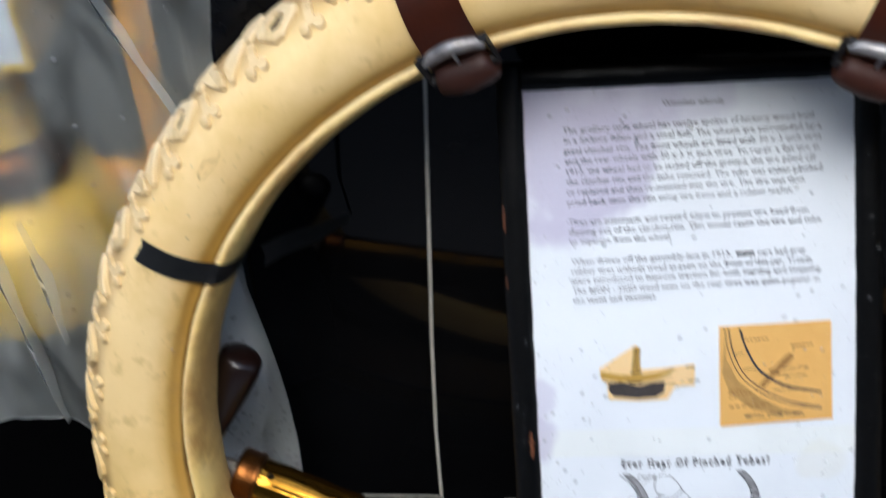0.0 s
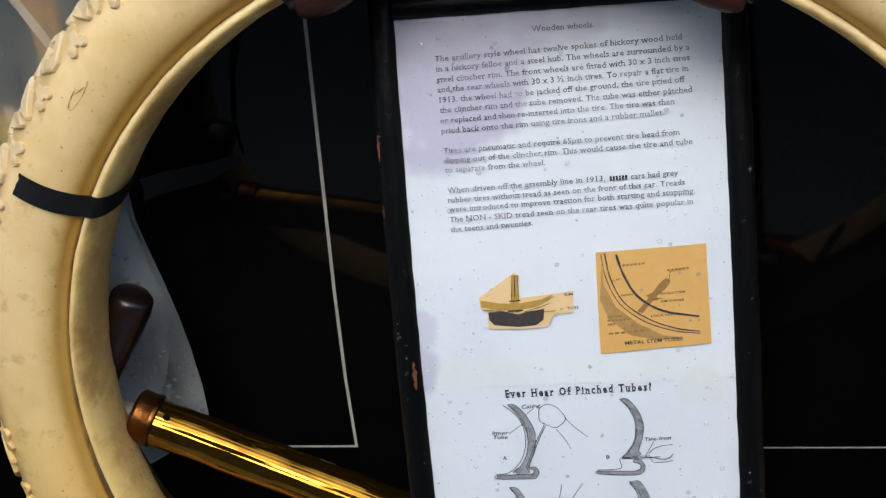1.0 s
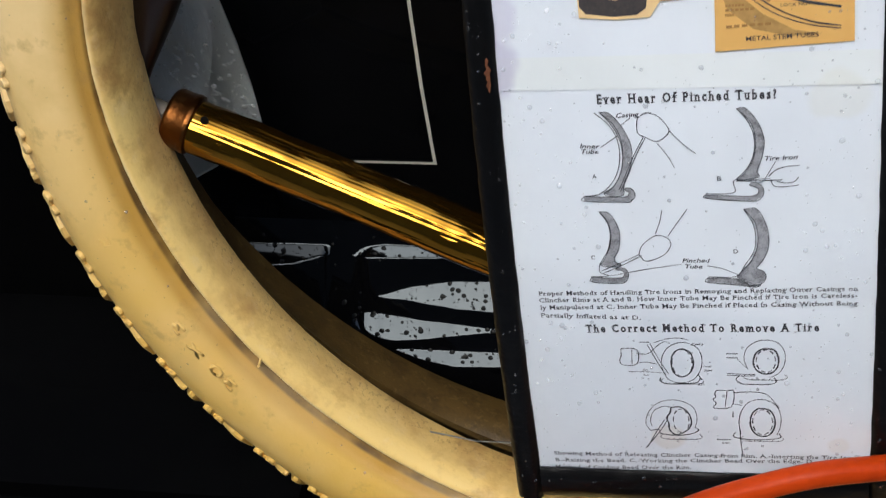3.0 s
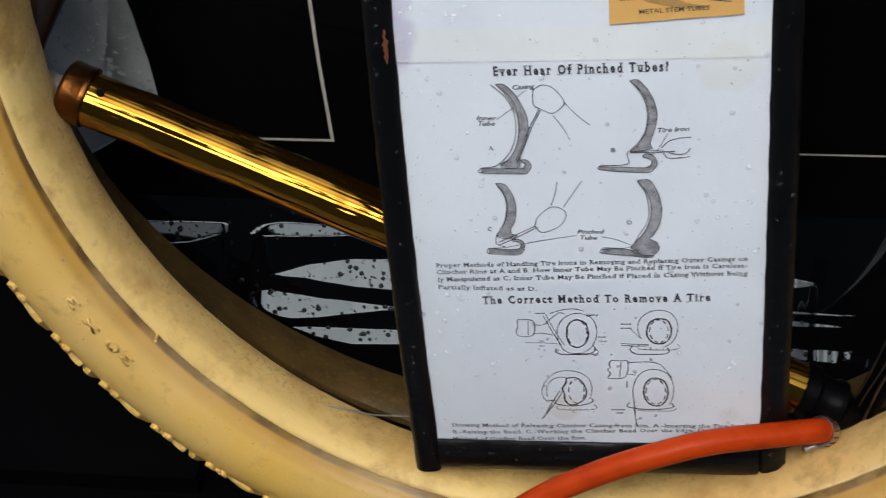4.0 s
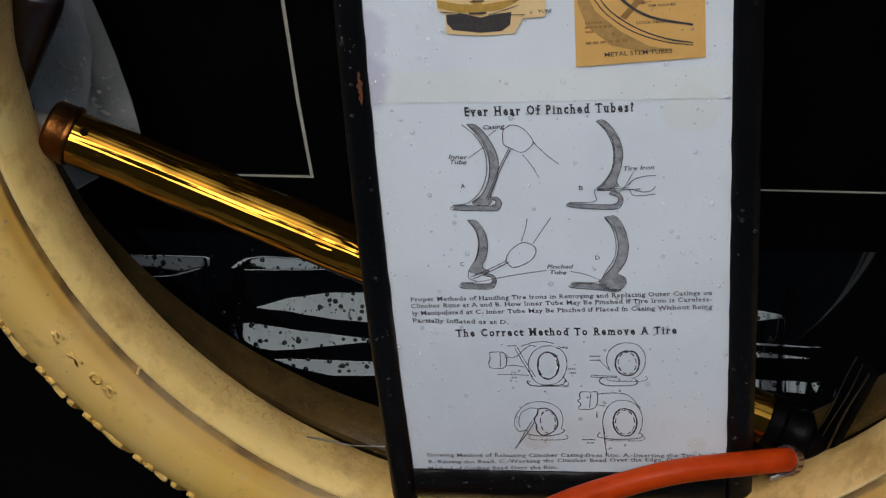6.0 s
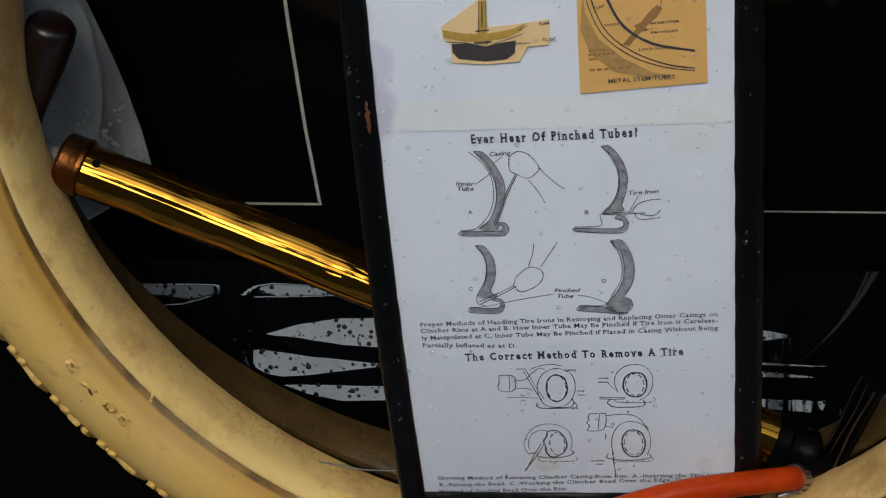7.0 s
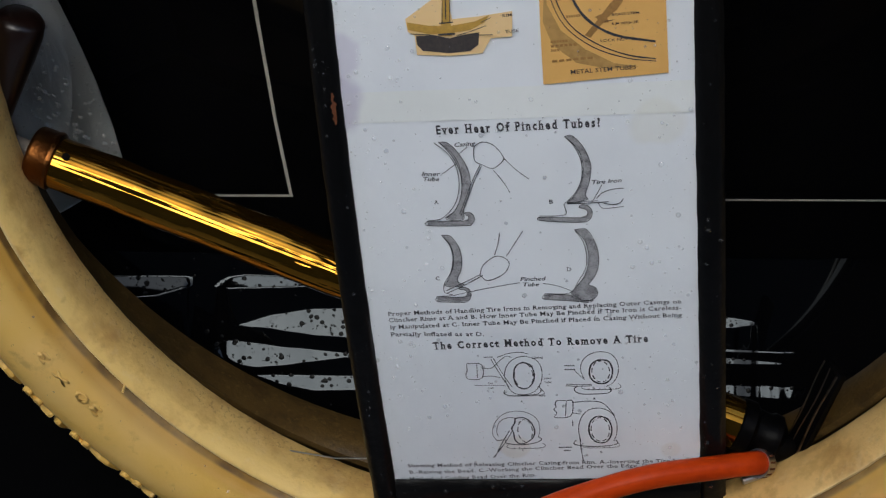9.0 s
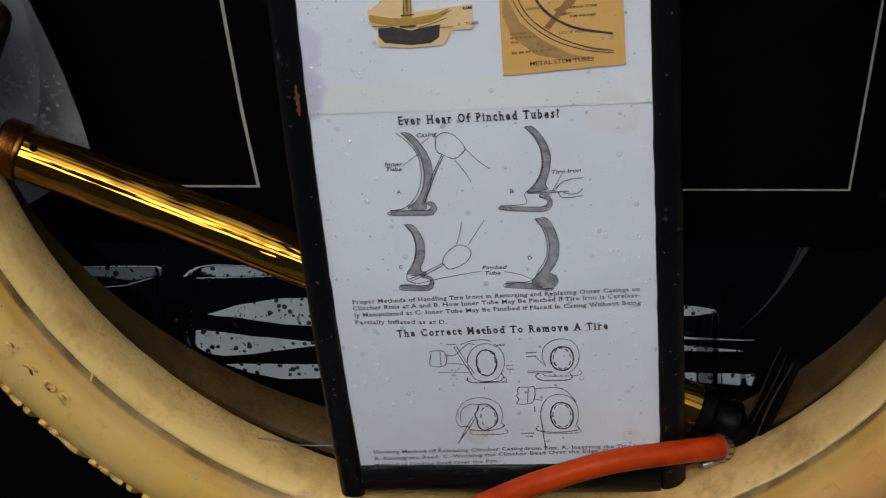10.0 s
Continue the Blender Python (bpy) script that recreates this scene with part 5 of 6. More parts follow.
fill2([(0.0208, 0.2222), (0.0214, 0.2071), (0.0288, 0.1915), (0.0427, 0.1794), (0.0593, 0.1701), (0.0737, 0.1676), (0.0567, 0.1666), (0.0374, 0.1711), (0.0235, 0.1828), (0.0184, 0.1971)], M_CLIP_SHADE)
stroke2([(0.0308, 0.2279), (0.0349, 0.2140), (0.0437, 0.1984), (0.0601, 0.1875), (0.0839, 0.1825)], 0.0016)
stroke2([(0.0207, 0.2284), (0.0232, 0.2120), (0.0314, 0.1939), (0.0476, 0.1804), (0.0667, 0.1731), (0.0839, 0.1705)], 0.0006)
stroke2([(0.0232, 0.2290), (0.0261, 0.2119), (0.0343, 0.1948), (0.0497, 0.1824), (0.0679, 0.1748), (0.0840, 0.1720)], 0.0008)
fill2([(0.0631, 0.2105), (0.0659, 0.2079), (0.0622, 0.2026), (0.0562, 0.1978), (0.0571, 0.1952), (0.0537, 0.1949), (0.0460, 0.1861), (0.0427, 0.1878), (0.0509, 0.1971), (0.0490, 0.1987), (0.0535, 0.2005), (0.0581, 0.2063)], M_CLIP_BROWN)
stroke2([(0.0647, 0.2080), (0.0662, 0.2149), (0.0686, 0.2148)], 0.0003)
stroke2([(0.0545, 0.1959), (0.0605, 0.1966)], 0.0003)
finish()


# lettering and unreadable bars on the clippings
for words, x0, z0, x1, z1, size in (("METAL STEM TUBES", 0.0335, 0.1645, 0.0722, 0.1662, 0.0026), ("FLAP", 0.0270, 0.2090, 0.0330, 0.2105, 0.0016),
                                    ("BRASS STEM", 0.0590, 0.1990, 0.0750, 0.1996, 0.0015), ("RIM WASHER", 0.0590, 0.1935, 0.0745, 0.1941, 0.0015),
                                    ("LOCK NUT", 0.0520, 0.1835, 0.0680, 0.1840, 0.0016), ("RIM", -0.0050, 0.2010, 0.0005, 0.2015, 0.0018), ("TUBE", -0.0040, 0.1915, 0.0040, 0.1920, 0.0018)):
    print_line(words, x0, z0, x1, z1, size, UPPER, 0.0027, 0.006, M_CLIP_DARK)


def bar(x0, z0, x1, z1, tall, parent, off, mat):
    bm = bmesh.new()
    n = 6
    for k in range(n):
        a, b = k / n, (k + 0.72) / n
        q = [(x0 + (x1 - x0) * f, z0 + (z1 - z0) * f + h) for f, h in ((a, 0), (b, 0), (b, tall), (a, tall))]
        bm.faces.new([bm.verts.new(bow(x, z, off)) for x, z in q])
    part("text_bar", bm, mat, parent, smooth=False)


bar(0.0294, 0.2775, 0.0415, 0.2778, 0.0030, UPPER, 0.0018, M_INK)
for q in ((0.0345, 0.2195, 0.0500, 0.2205), (0.0640, 0.2150, 0.0790, 0.2158), (0.0325, 0.1990, 0.0410, 0.1995), (0.0225, 0.1840, 0.0330, 0.1845),
          (0.0225, 0.1815, 0.0385, 0.1820), (0.0225, 0.1788, 0.0275, 0.1790), (0.0228, 0.1722, 0.0480, 0.1735)):
    bar(*q, 0.0014, UPPER, 0.0027, M_CLIP_BROWN)
for words, x0, x1, z in (("Casing", -0.0023, 0.0050, -0.0355), ("Tire", -0.0333, -0.0300, -0.0562), ("Iron", -0.0333, -0.0298, -0.0602), ("Inner", 0.0044, 0.0096, -0.0526), ("Tube", 0.0046, 0.0094, -0.0560), ("Rim", 0.0005, 0.0044, -0.0672)):
    print_line(words, x0, z, x1, z + 0.0003, 0.0016, LOWER, 0.0007, 0.010, slant=0.24)
for words, x, z in (("A", -0.0125, -0.0718), ("B", 0.0365, -0.0702), ("C", -0.0146, -0.1150), ("D", 0.0389, -0.1172)):
    print_line(words, x, z, x + 0.0015, z, 0.0018, LOWER, 0.0007, 0.010)
for q in ((0.0187, -0.0419, 0.0257, -0.0417), (0.0187, -0.0451, 0.0257, -0.0449), (0.0109, -0.1125, 0.0200, -0.1122), (0.0142, -0.1153, 0.0190, -0.1151)):
    bar(*q, 0.0009, LOWER, 0.0007, M_INK)

# ---- tyre pump ----
A, B = Vector((-0.3045, 0.0402, 0.7365)), Vector((0.1800, -0.0516, 0.5640))
AX = (B - A).normalized()
LEN = (B - A).length
pump = empty("tyre_pump", Matrix.Translation(B), "brass hand tyre pump with wooden handle and iron foot", "pump")
TO_PUMP = Matrix.Translation(A - B) @ AX.to_track_quat("Z", "X").to_matrix().to_4x4()
bm = bmesh.new()
stations = [0.004 + (LEN - 0.019) * k / 150 for k in range(151)]
rings = lathe(bm, [(0.0, 0.004)] + [(0.0180, s) for s in stations] + [(0.0, LEN - 0.0148)], 256, False)
for v in bm.verts:
    r = math.hypot(v.co.x, v.co.y)
    if r > 0.01:
        ang = math.atan2(v.co.y, v.co.x)
        cx, cy = math.cos(ang), math.sin(ang)
        k = 1 + 0.014 * noise.noise((cx * 6, cy * 6, v.co.z * 0.7)) + 0.006 * noise.noise((cx * 13, cy * 13, v.co.z * 0.9)) + 0.0013 * noise.noise((cx * 27, cy * 27, v.co.z * 0.9))
        k += 0.040 * noise.noise((cx * 1.1, cy * 1.1, v.co.z * 28)) + 0.020 * noise.noise((cx * 1.5, cy * 1.5, v.co.z * 95 + 9.0))
        k -= 0.05 * max(0.0, noise.noise((cx * 7, cy * 7, v.co.z * 55 + 3.0)) - 0.42)
        v.co.x *= k
        v.co.y *= k
bmesh.ops.transform(bm, matrix=TO_PUMP, verts=bm.verts)
barrel = part("barrel", bm, M_BRASS, pump, "dented polished brass barrel")
bm = bmesh.new()
lathe(bm, [(0.0, -0.0105), (0.0150, -0.0105), (0.0178, -0.0098), (0.0194, -0.0085), (0.0200, -0.0065), (0.0200, 0.0035), (0.0205, 0.0042), (0.0207, 0.0062), (0.0203, 0.0078),
           (0.0190, 0.0085), (0.0176, 0.0088)], 56, False, TO_PUMP)
part("end_cap", bm, M_COPPER, pump, "tarnished copper end cap")
# small dark air hole near the cap
bm = bmesh.new()
hole_dir = Vector((0.10, -0.36, 0.90))
hole_dir = (hole_dir - AX * hole_dir.dot(AX)).normalized()
tube(bm, [A - B + AX * 0.0165 + hole_dir * 0.0160, A - B + AX * 0.0165 + hole_dir * 0.0187], 0.0027, 14)
part("air_hole", bm, M_HOLE, barrel, "small dark drilled hole")
bm = bmesh.new()
tube(bm, [A - B - AX * 0.036, A - B - AX * 0.010], 0.0075, 14)
part("piston_rod", bm, M_ROD, pump)
H0, H1 = Vector((-0.2985, 0.0640, 0.8400)), Vector((-0.3405, 0.0460, 0.7480))
HX = (H1 - H0)
bm = bmesh.new()
tube(bm, [H0 - B + HX * f for f in (-0.015, 0.0, 0.03, 0.12, 0.3, 0.5, 0.7, 0.85, 1.0, 1.3, 1.7, 1.9, 2.0)], 0.01, 20,
     taper=[0.007, 0.0132, 0.0158, 0.0164, 0.0150, 0.0122, 0.0096, 0.0084, 0.0085, 0.0085, 0.011, 0.012, 0.009])
part("handle", bm, M_WOOD, pump, "dark turned wooden handle")
bm = bmesh.new()
lathe(bm, [(0.0174, LEN - 0.016), (0.0192, LEN - 0.0145), (0.0192, LEN - 0.006), (0.0160, LEN - 0.003), (0.0152, LEN + 0.006), (0.0170, LEN + 0.009), (0.0165, LEN + 0.014), (0.010, LEN + 0.019), (0.0, LEN + 0.020)], 32, False, TO_PUMP)
part("base_casting", bm, M_BASE, pump, "black cast iron base")
# the hinged foot stirrup
bm = bmesh.new()
F0, F1 = Vector((0.2290, -0.0440, 0.6300)), Vector((0.2045, -0.0597, 0.5470))
fx = (F1 - F0).normalized()
fs = fx.cross(Vector((0.86, 0.45, 0.1))).normalized()
fn = fs.cross(fx)
frame_m = basis((F0 + F1) / 2 - B, (fs, fn, fx))
add_box(bm, -0.0098, 0.0098, -0.0030, 0.0030, -0.042, 0.042, 0.0028, frame_m)
foot = part("foot_plate", bm, M_BASE, pump, "black ribbed iron foot plate")
for s in (-0.0082, -0.0015, 0.0052):
    bm = bmesh.new()
    tube(bm, [frame_m @ Vector((s + 0.0009 * math.sin(k * 0.8 + s * 300), -0.0030, -0.039 + 0.0097 * k)) for k in range(9)], 0.0009, 6,
         taper=[0.0004 + 0.0007 * abs(noise.noise((k * 0.6, s * 900, 0))) + 0.0004 * (s > 0.005) for k in range(9)])
    part("ridge", bm, M_WORN, foot, "worn bright ridge")
bm = bmesh.new()
tube(bm, [Vector(p) - B for p in ((0.184, -0.055, 0.562), (0.197, -0.060, 0.556), (0.206, -0.0585, 0.556))], 0.0085, 14, taper=[0.012, 0.010, 0.006])
part("base_lug", bm, M_BASE, pump)
hose = [(0.1850, -0.0705, 0.5540), (0.1755, -0.0785, 0.5640), (0.1447, -0.0886, 0.5710), (0.1079, -0.0986, 0.5748), (0.0719, -0.1065, 0.5677), (0.0354, -0.1130, 0.5530),
        (-0.0050, -0.1210, 0.5282), (-0.05, -0.1330, 0.4832), (-0.085, -0.150, 0.4232), (-0.10, -0.19, 0.3985), (-0.06, -0.25, 0.3955)]
bm = bmesh.new()
tube(bm, [Vector(p) - B for p in spline([Vector(q) for q in hose], 8)], 0.0083, 20)
hose_ob = part("hose", bm, M_HOSE, pump, "orange rubber hose")
hose_dir = (Vector(hose[0]) - Vector(hose[1])).normalized()
HM = basis(Vector((0.1820, -0.0733, 0.5573)) - B, (hose_dir.orthogonal().normalized(), hose_dir.cross(hose_dir.orthogonal().normalized()), hose_dir))
bm = bmesh.new()
lathe(bm, [(0.0088, -0.004), (0.0100, -0.004), (0.0102, 0.0), (0.0100, 0.004), (0.0088, 0.004)], 28, True, HM)
clamp = part("hose_clamp", bm, M_CHROME, hose_ob, "worn slotted steel hose clamp")
for k in range(14):
    a = 2 * math.pi * k / 14
    bm = bmesh.new()
    add_box(bm, 0.0099, 0.0104, -0.0007, 0.0007, -0.0028, 0.0028, 0.0, HM @ Matrix.Rotation(a, 4, "Z"))
    part("clamp_slot", bm, M_RUST, hose_ob, smooth=False)
bm = bmesh.new()
S0 = Vector((0.1765, -0.0790, 0.5455)) - B
tube(bm, [S0 + Vector((-0.006, -0.002, 0.001)), S0 + Vector((0.007, 0.003, 0.002))], 0.0028, 10)
tube(bm, [S0 + Vector((0.007, 0.003, 0.002)), S0 + Vector((0.010, 0.004, 0.0025))], 0.0040, 6)
part("clamp_screw", bm, M_CHROME, hose_ob, "small bright clamp screw")
bm = bmesh.new()
tube(bm, [Vector((0.1835, -0.058, 0.563)) - B, Vector((0.1850, -0.0705, 0.5540)) - B], 0.0065, 14)
part("hose_spigot", bm, M_IRON, pump)

# thin wire tying the sign to the tyre
bm = bmesh.new()
tube(bm, [(-0.165, -0.0455, 0.5225), (-0.12, -0.0520, 0.5210), (-0.092, -0.0530, 0.5230)], 0.0006, 6)
tagged(part("tie_wire", bm, M_CHROME), "thin pale wire tied behind the sign", "wire")
bm = bmesh.new()
tube(bm, [(0.148, -0.0850, 0.545), (0.156, -0.0840, 0.537), (0.163, -0.0805, 0.528)], 0.0007, 6)
tagged(part("tie_wire", bm, M_RUST), "thin rusty wire end beside the sign", "wire")

# ---- side lamp under a plastic cover ----
lamp = empty("side_lamp", Matrix.Translation((-0.517, 0.245, 0.926)), "brass oil side lamp wrapped under clear plastic", "lamp")
bm = bmesh.new()
add_box(bm, -0.078, 0.062, -0.034, 0.060, 0.066, 0.250, 0.004)
lantern = part("lantern_box", bm, M_LAMP, lamp)
for x0, x1, z0, z1 in ((-0.076, 0.060, 0.068, 0.074), (0.054, 0.060, 0.074, 0.242), (-0.076, -0.070, 0.074, 0.242), (-0.076, 0.060, 0.242, 0.248)):
    bm = bmesh.new()
    add_box(bm, x0, x1, -0.039, -0.0345, z0, z1, 0.001)
    part("window_rim", bm, M_LAMP, lantern)
bm = bmesh.new()
add_box(bm, -0.070, 0.054, -0.0375, -0.0345, 0.074, 0.242)
part("window_glass", bm, M_PANE, lantern, "pale bevelled lamp glass", False)
bm = bmesh.new()
lathe(bm, [(0.0, 0.068), (0.044, 0.067), (0.046, 0.060), (0.035, 0.050), (0.032, 0.022), (0.036, 0.008), (0.040, -0.006)], 40)
part("neck", bm, M_LAMP, lamp, "yellow brass neck")
bm = bmesh.new()
lathe(bm, [(0.039, -0.006), (0.044, -0.008), (0.053, -0.014), (0.056, -0.022), (0.0545, -0.026), (0.056, -0.030), (0.055, -0.040), (0.048, -0.046), (0.040, -0.050)], 40)
part("collar", bm, M_COPPER, lamp, "tarnished copper collar")
bm = bmesh.new()
lathe(bm, [(0.040, -0.048), (0.066, -0.058), (0.088, -0.080), (0.097, -0.115), (0.090, -0.155), (0.06, -0.182), (0.0, -0.192)], 40)
part("oil_fount", bm, M_LAMP, lamp, "round brass oil fount")
# flat forged bracket with a riveted foot
bm = bmesh.new()
add_box(bm, 0.108, 0.134, 0.030, 0.037, -0.06, 0.26, 0.002)
add_box(bm, 0.116, 0.126, 0.024, 0.031, -0.055, 0.255, 0.003)
bracket = part("bracket", bm, M_ORANGE, lamp, "flat bronze lamp bracket")
bm = bmesh.new()
add_box(bm, 0.06, 0.122, 0.030, 0.037, -0.125, -0.061, 0.002)
part("bracket_foot", bm, M_ORANGE, bracket)
for z in (-0.045, 0.06, 0.16):
    bm = bmesh.new()
    tube(bm, [(0.121, 0.026, z), (0.121, 0.0215, z), (0.121, 0.020, z)], 0.004, 10, taper=[0.0042, 0.004, 0.002])
    part("rivet", bm, M_LAMP, bracket)
bm = bmesh.new()
tube(bm, [(0.0, 0.05, -0.12), (0.0, 0.118, -0.12)], 0.012, 12)
part("mount", bm, M_IRON, lamp)


FREE = [(0.655, -0.2805), (0.68, -0.2795), (0.71, -0.2790), (0.75, -0.2815), (0.78, -0.2845), (0.82, -0.2895), (0.875, -0.2975), (0.95, -0.2985), (1.075, -0.2930), (1.113, -0.288), (1.4, -0.270)]


def free_edge(z):
    """The slack free edge of the cover: its x at a height."""
    for (za, xa), (zb, xb) in zip(FREE, FREE[1:]):
        if z <= zb:
            break
    f = min(1.0, max(0.0, (z - za) / (zb - za)))
    return xa + (xb - xa) * f


def cover_hem(u):
    """The height of the hem: level along the front, hanging down to a corner beside the pump."""
    x = -0.80 + 0.52 * u
    if x < -0.45:
        return 0.739
    if x < -0.345:
        return 0.739 - 0.121 * ((x + 0.45) / 0.105) ** 0.8
    return 0.618 + 0.042 * (x + 0.345) / 0.065


def cover_point(u, v):
    """The hanging cover: u along it from the front to its slack free edge, v from the hem up."""
    hem = cover_hem(u)
    z = hem + (1.32 - hem) * v
    x = -0.80 + (free_edge(z) + 0.80) * u
    y = 0.095 + 0.006 * u
    y -= 0.020 * math.exp(-((x + 0.515) / 0.09) ** 2) * (0.4 + v)
    f = 0.016 * noise.noise((x * 13, z * 5, 2.0)) + 0.010 * noise.noise((x * 30 + z * 14, z * 7, 4.0)) + 0.003 * abs(noise.noise((x * 60 - z * 40, z * 50, 7.0))) + 0.007 * abs(noise.noise((x * 48 + z * 9, z * 4, 11.0)))
    return Vector((x, y + f * (1.15 - 0.95 * u), z))


def cover_at(x, z, lift):
    """A point just in front of the cover at a place across and up."""
    u = (x + 0.80) / (free_edge(z) + 0.80)
    hem = cover_hem(u)
    return cover_point(u, (z - hem) / (1.32 - hem)) - Vector((0, lift, 0))


bm = bmesh.new()
NU, NV = 150, 100
g = [[bm.verts.new(cover_point(i / NU, j / NV)) for i in range(NU + 1)] for j in range(NV + 1)]
for j in range(NV):
    for i in range(NU):
        bm.faces.new((g[j][i], g[j][i + 1], g[j + 1][i + 1], g[j + 1][i]))
cover = empty("plastic_cover", Matrix(), "crumpled clear plastic cover hung over the brass lamp, wet with rain", "plastic cover")
sheet = part("plastic_sheet", bm, M_PLASTIC, cover)
sheet.data.materials.append(M_BRIGHT_CORNER)
# The hanging corner gets a milkier copy to paint in its brightness.
for f in sheet.data.polygons:
    f.material_index = 1 if f.center.x > -0.37 and f.center.z < 0.98 else 0
# the corner turned back on itself, ending in a curved fold
bm = bmesh.new()
rows = []
for j in range(61):
    z = 0.690 + 0.23 * j / 60
    fold = -0.318 + 0.024 * math.sin(min(1.0, (z - 0.690) / 0.09) * math.pi / 2) + 0.10 * max(0.0, z - 0.775) if z < 0.90 else -0.300
    fold = min(fold, free_edge(z) - 0.003)
    rows.append([bm.verts.new(cover_at(fold - 0.085 * (1 - i / 20), z, 0.003 + 0.003 * math.sin(math.pi * i / 20) + 0.0016 * noise.noise((i * 0.25, j * 0.10, 3.0)))) for i in range(21)])
for a, b in zip(rows, rows[1:]):
    for p, q, r, t in zip(a, a[1:], b[1:], b):
        bm.faces.new((p, q, r, t))
part("folded_flap", bm, M_FOLD, cover, "folded milky corner of the plastic")
# milky strips laid on the sheet to paint the highlights of its creases
for (xa, za), (xb, zb), wide in (((-0.482, 1.00), (-0.455, 0.742), 0.0085), ((-0.375, 1.16), (-0.318, 1.015), 0.0060), ((-0.447, 0.945), (-0.436, 0.83), 0.0055)):
    bm = bmesh.new()
    rows = []
    for k in range(41):
        f = k / 40
        bend = 0.002 * noise.noise((f * 3.0, xa * 40, 0.0))
        w = wide * (math.sin(math.pi * (0.06 + 0.9 * f)) ** 0.7) * (0.8 + 0.6 * noise.noise((f * 4, xa * 30, 4.0)))
        x, z = xa + (xb - xa) * f + bend, za + (zb - za) * f
        rows.append([bm.verts.new(cover_at(x + w * c, z, 0.0025 + 0.006 * (1 - abs(c)))) for c in (-1, -0.5, 0, 0.5, 1)])
    for a, b in zip(rows, rows[1:]):
        for p, q, r, t in zip(a, a[1:], b[1:], b):
            bm.faces.new((p, q, r, t))
    part("crease_glint", bm, M_CREASE_GLINT, cover)
bm = bmesh.new()
tube(bm, [cover_point(1.0, k / 120) for k in range(121)], 0.0006, 6)
part("rolled_edge", bm, M_PLASTIC, cover)
bm = bmesh.new()
tube(bm, [cover_point(k / 120, 0.0) for k in range(121)], 0.0006, 6)
part("hem", bm, M_PLASTIC, cover)

# ---- rain drops ----
rng = random.Random(7)


def drops(name, places, label, mat=None, tall=1.0, sides=9):
    """Flattened beads of water: (place, normal, radius) each, all in one mesh."""
    verts, faces = [], []
    for p, nrm, r in places:
        nrm = nrm.normalized()
        t = nrm.orthogonal().normalized()
        b = nrm.cross(t)
        k0 = len(verts)
        sx = 1 + rng.uniform(-0.15, 0.25)
        for lift, f in ((-0.05, 1.0), (0.28, 0.86), (0.46, 0.5)):
            for q in range(sides):
                a = 2 * math.pi * q / sides
                verts.append(p + (t * math.cos(a) * sx + b * math.sin(a)) * (r * f) + nrm * (r * lift * 0.9 * tall))
        verts.append(p + nrm * (r * 0.47 * tall))
        for lvl in (0, 1):
            for q in range(sides):
                w = (q + 1) % sides
                faces.append((k0 + lvl * sides + q, k0 + lvl * sides + w, k0 + lvl * sides + sides + w, k0 + lvl * sides + sides + q))
        for q in range(sides):
            faces.append((k0 + 2 * sides + q, k0 + 2 * sides + (q + 1) % sides, k0 + 3 * sides))
        if mat is None:
            faces.append(tuple(k0 + q for q in reversed(range(sides))))
    me = bpy.data.meshes.new(name)
    me.from_pydata([tuple(v) for v in verts], [], faces)
    for f in me.polygons:
        f.use_smooth = True
    me.materials.append(mat or M_WATER)
    return tagged(new(name, me), label, "raindrops", kind="stuff")


def size(lo, hi):
    return lo + (hi - lo) * rng.random() ** 3


turn = SIGN_M.to_3x3()
places = []
for k in range(1000):
    x, z = rng.uniform(-0.106, 0.105), rng.uniform(-0.142, 0.390)
    if rng.random() < 0.35:
        x = rng.choice((-1, 1)) * rng.uniform(0.06, 0.105)
    places.append((SIGN_M @ bow(x, z, 0.0028 if z > 0.138 else 0.0011), turn @ Vector((0, -1, -0.75 * (z - 0.13))), 0.00032 + 0.0015 * rng.random() ** 6))
drops("raindrops", places, "clear raindrops beaded on the printed sheets", M_FILM, 0.62)
places = []
for k in range(300):
    side = rng.choice((-0.1155, 0.1150, -0.1155, 0.1150, 0.0))
    x, z = (side + rng.uniform(-0.006, 0.006), rng.uniform(-0.155, 0.405)) if side else (rng.uniform(-0.11, 0.11), -0.150 + rng.uniform(-0.006, 0.006))
    places.append((SIGN_M @ bow(x, z, 0.0060), turn @ Vector((0, -1, 0)), 0.0003 + 0.0012 * rng.random() ** 4))
drops("raindrops", places, "clear raindrops beaded on the black frame", M_CLEAR, 0.7)
places = []
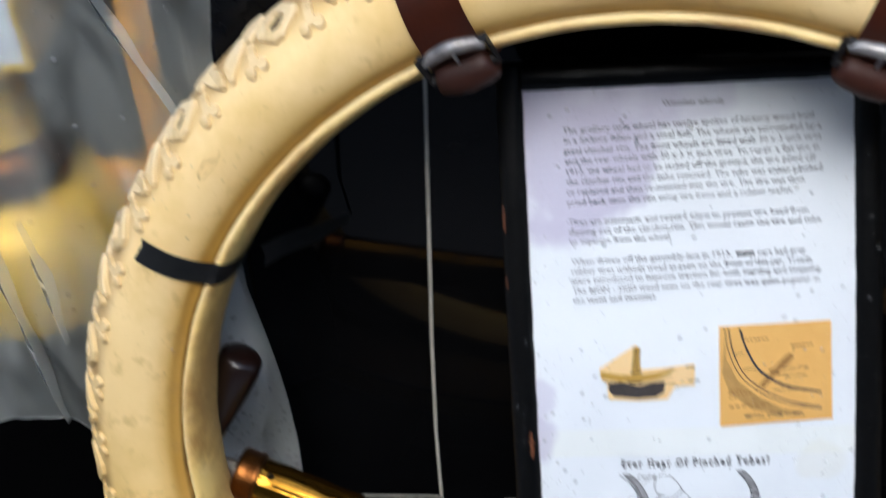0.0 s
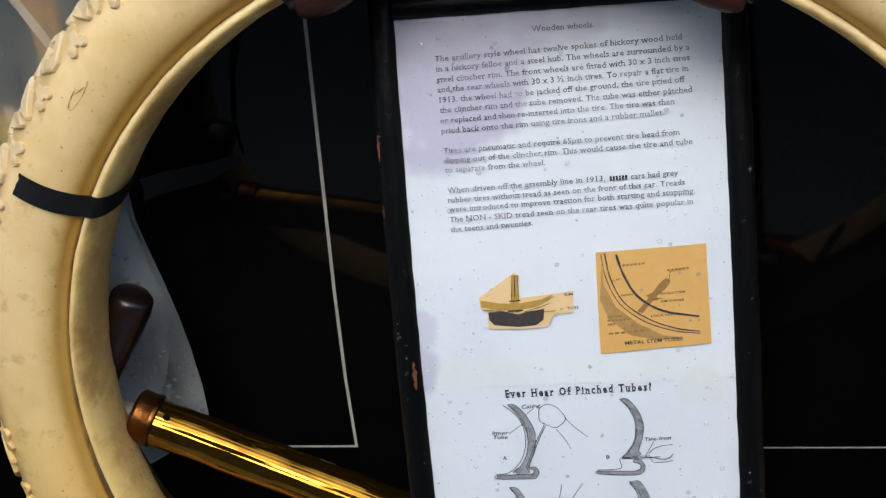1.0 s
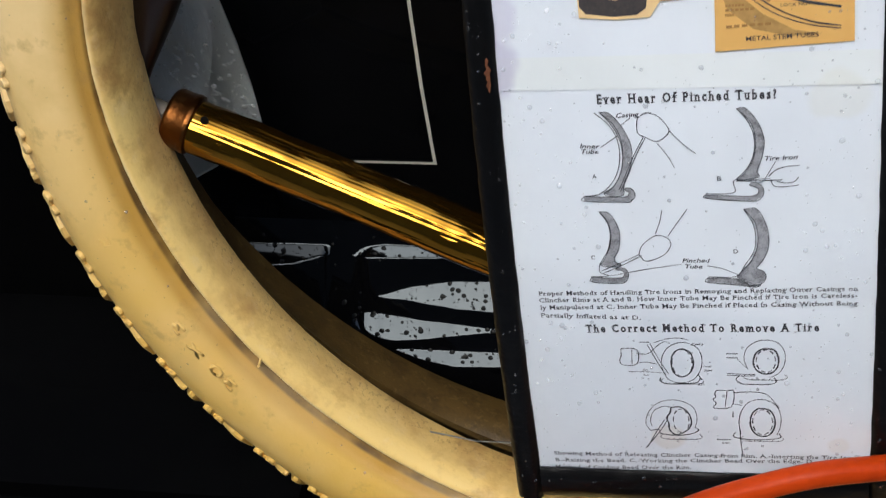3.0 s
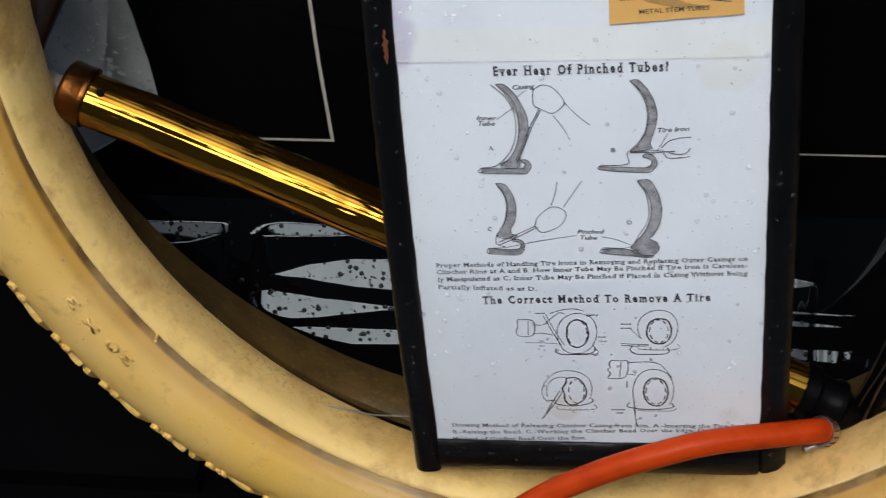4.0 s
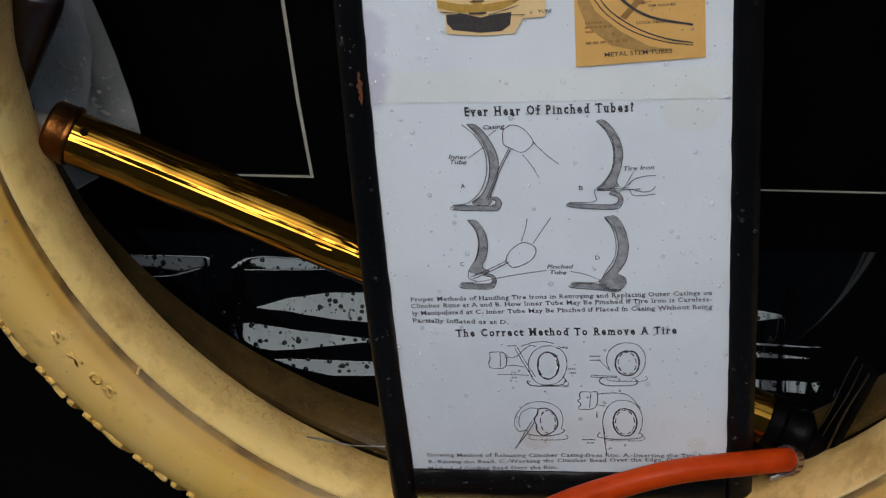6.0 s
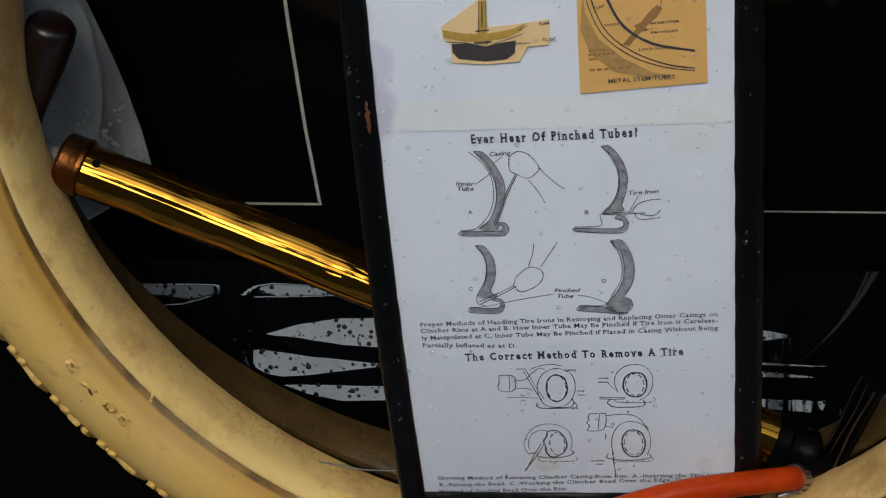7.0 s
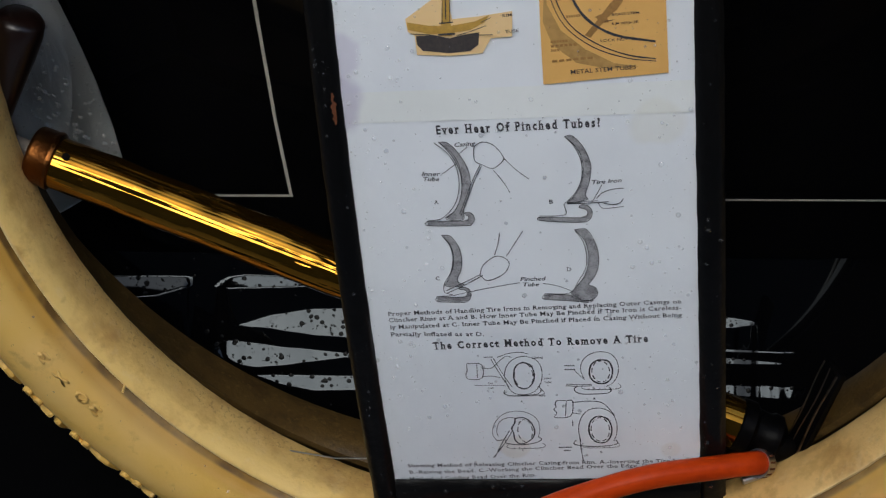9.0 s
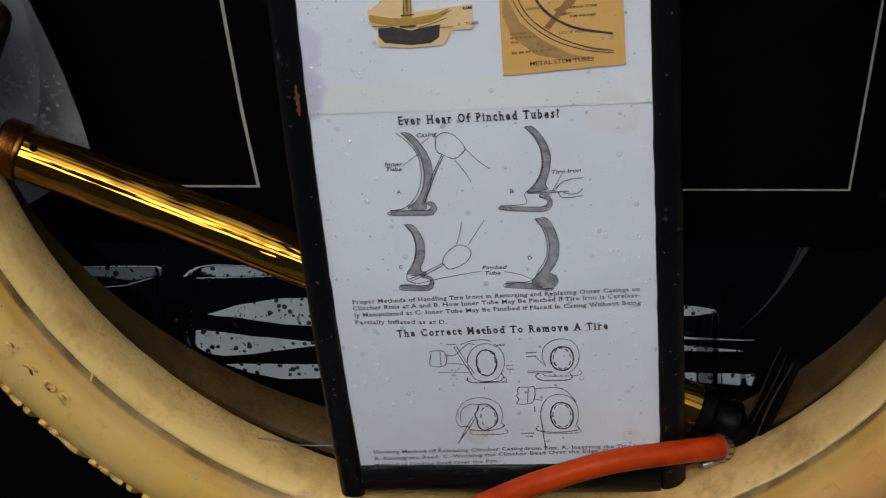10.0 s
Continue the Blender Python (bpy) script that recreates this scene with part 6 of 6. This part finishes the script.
for k in range(7000):
    i, j = rng.randrange(1, len(cols) - 6), rng.randrange(2, STEPS)
    v = Vector(APRON_CO[i][j])
    if sky_tilt(v.x, LONG * (j - 1) / STEPS) == 0 and (rng.random() < 0.93 or v.x > 0.15):
        continue
    places.append((v + Vector((rng.uniform(-0.002, 0.002), 0, 0)), OUT, 0.0004 + 0.0021 * rng.random() ** 4))
drops("raindrops", places, "raindrops beaded on the glossy black apron", M_BEADED, 0.25)
places = []
for k in range(520):
    u, v = (rng.uniform(0.90, 0.995), rng.uniform(0.02, 0.45)) if k % 3 else (rng.uniform(0.3, 0.98), rng.uniform(0.1, 0.9))
    p = cover_point(u, v)
    nrm = (cover_point(u, v + 0.004) - p).cross(cover_point(min(u + 0.004, 1.02), v) - p)
    if nrm.y > 0:
        nrm = -nrm
    lift = 0.0075 if u < 0.97 and 0.69 < p.z < 0.92 and p.x > -0.40 else 0.0003
    places.append((p + nrm.normalized() * lift, nrm, size(0.0006, 0.0025)))
for k in range(90):
    x, z = -0.2835 - 0.075 * rng.random(), 0.655 + 0.16 * rng.random() ** 1.4
    places.append((cover_at(x, z, 0.0078 if x < -0.30 else 0.0006), Vector((0.1, -1, 0.1)), 0.0007 + 0.0013 * rng.random() ** 2))
drops("raindrops", places, "raindrops clinging to the plastic cover", M_DRIP, 0.9)
places = [(Vector((rng.uniform(-0.9, 0.5), rng.uniform(-0.29, 0.02), BOARD_Z)), Vector((0, 0, 1)), size(0.0006, 0.0024)) for k in range(320)]
drops("raindrops", places, "raindrops standing on the black running board", M_BEADED)
places = []
for k in range(170):
    a, k2 = radians(rng.uniform(100, 330)), rng.randrange(8, len(PROFILE) - 6)
    (r0, d0), (r1, d1) = PROFILE[k2], PROFILE[k2 + 1]
    nrm = Vector((-(d1 - d0) * math.cos(a), r1 - r0, -(d1 - d0) * math.sin(a)))
    if nrm.y > 0:
        nrm = -nrm
    places.append((TYRE_M @ slumped(Vector((r0 * math.cos(a), d0, r0 * math.sin(a)))), TYRE_M.to_3x3() @ nrm, 0.0003 + 0.0012 * rng.random() ** 4))
drops("raindrops", places, "small clear raindrops on the cream tyre", M_FILM, 0.7)
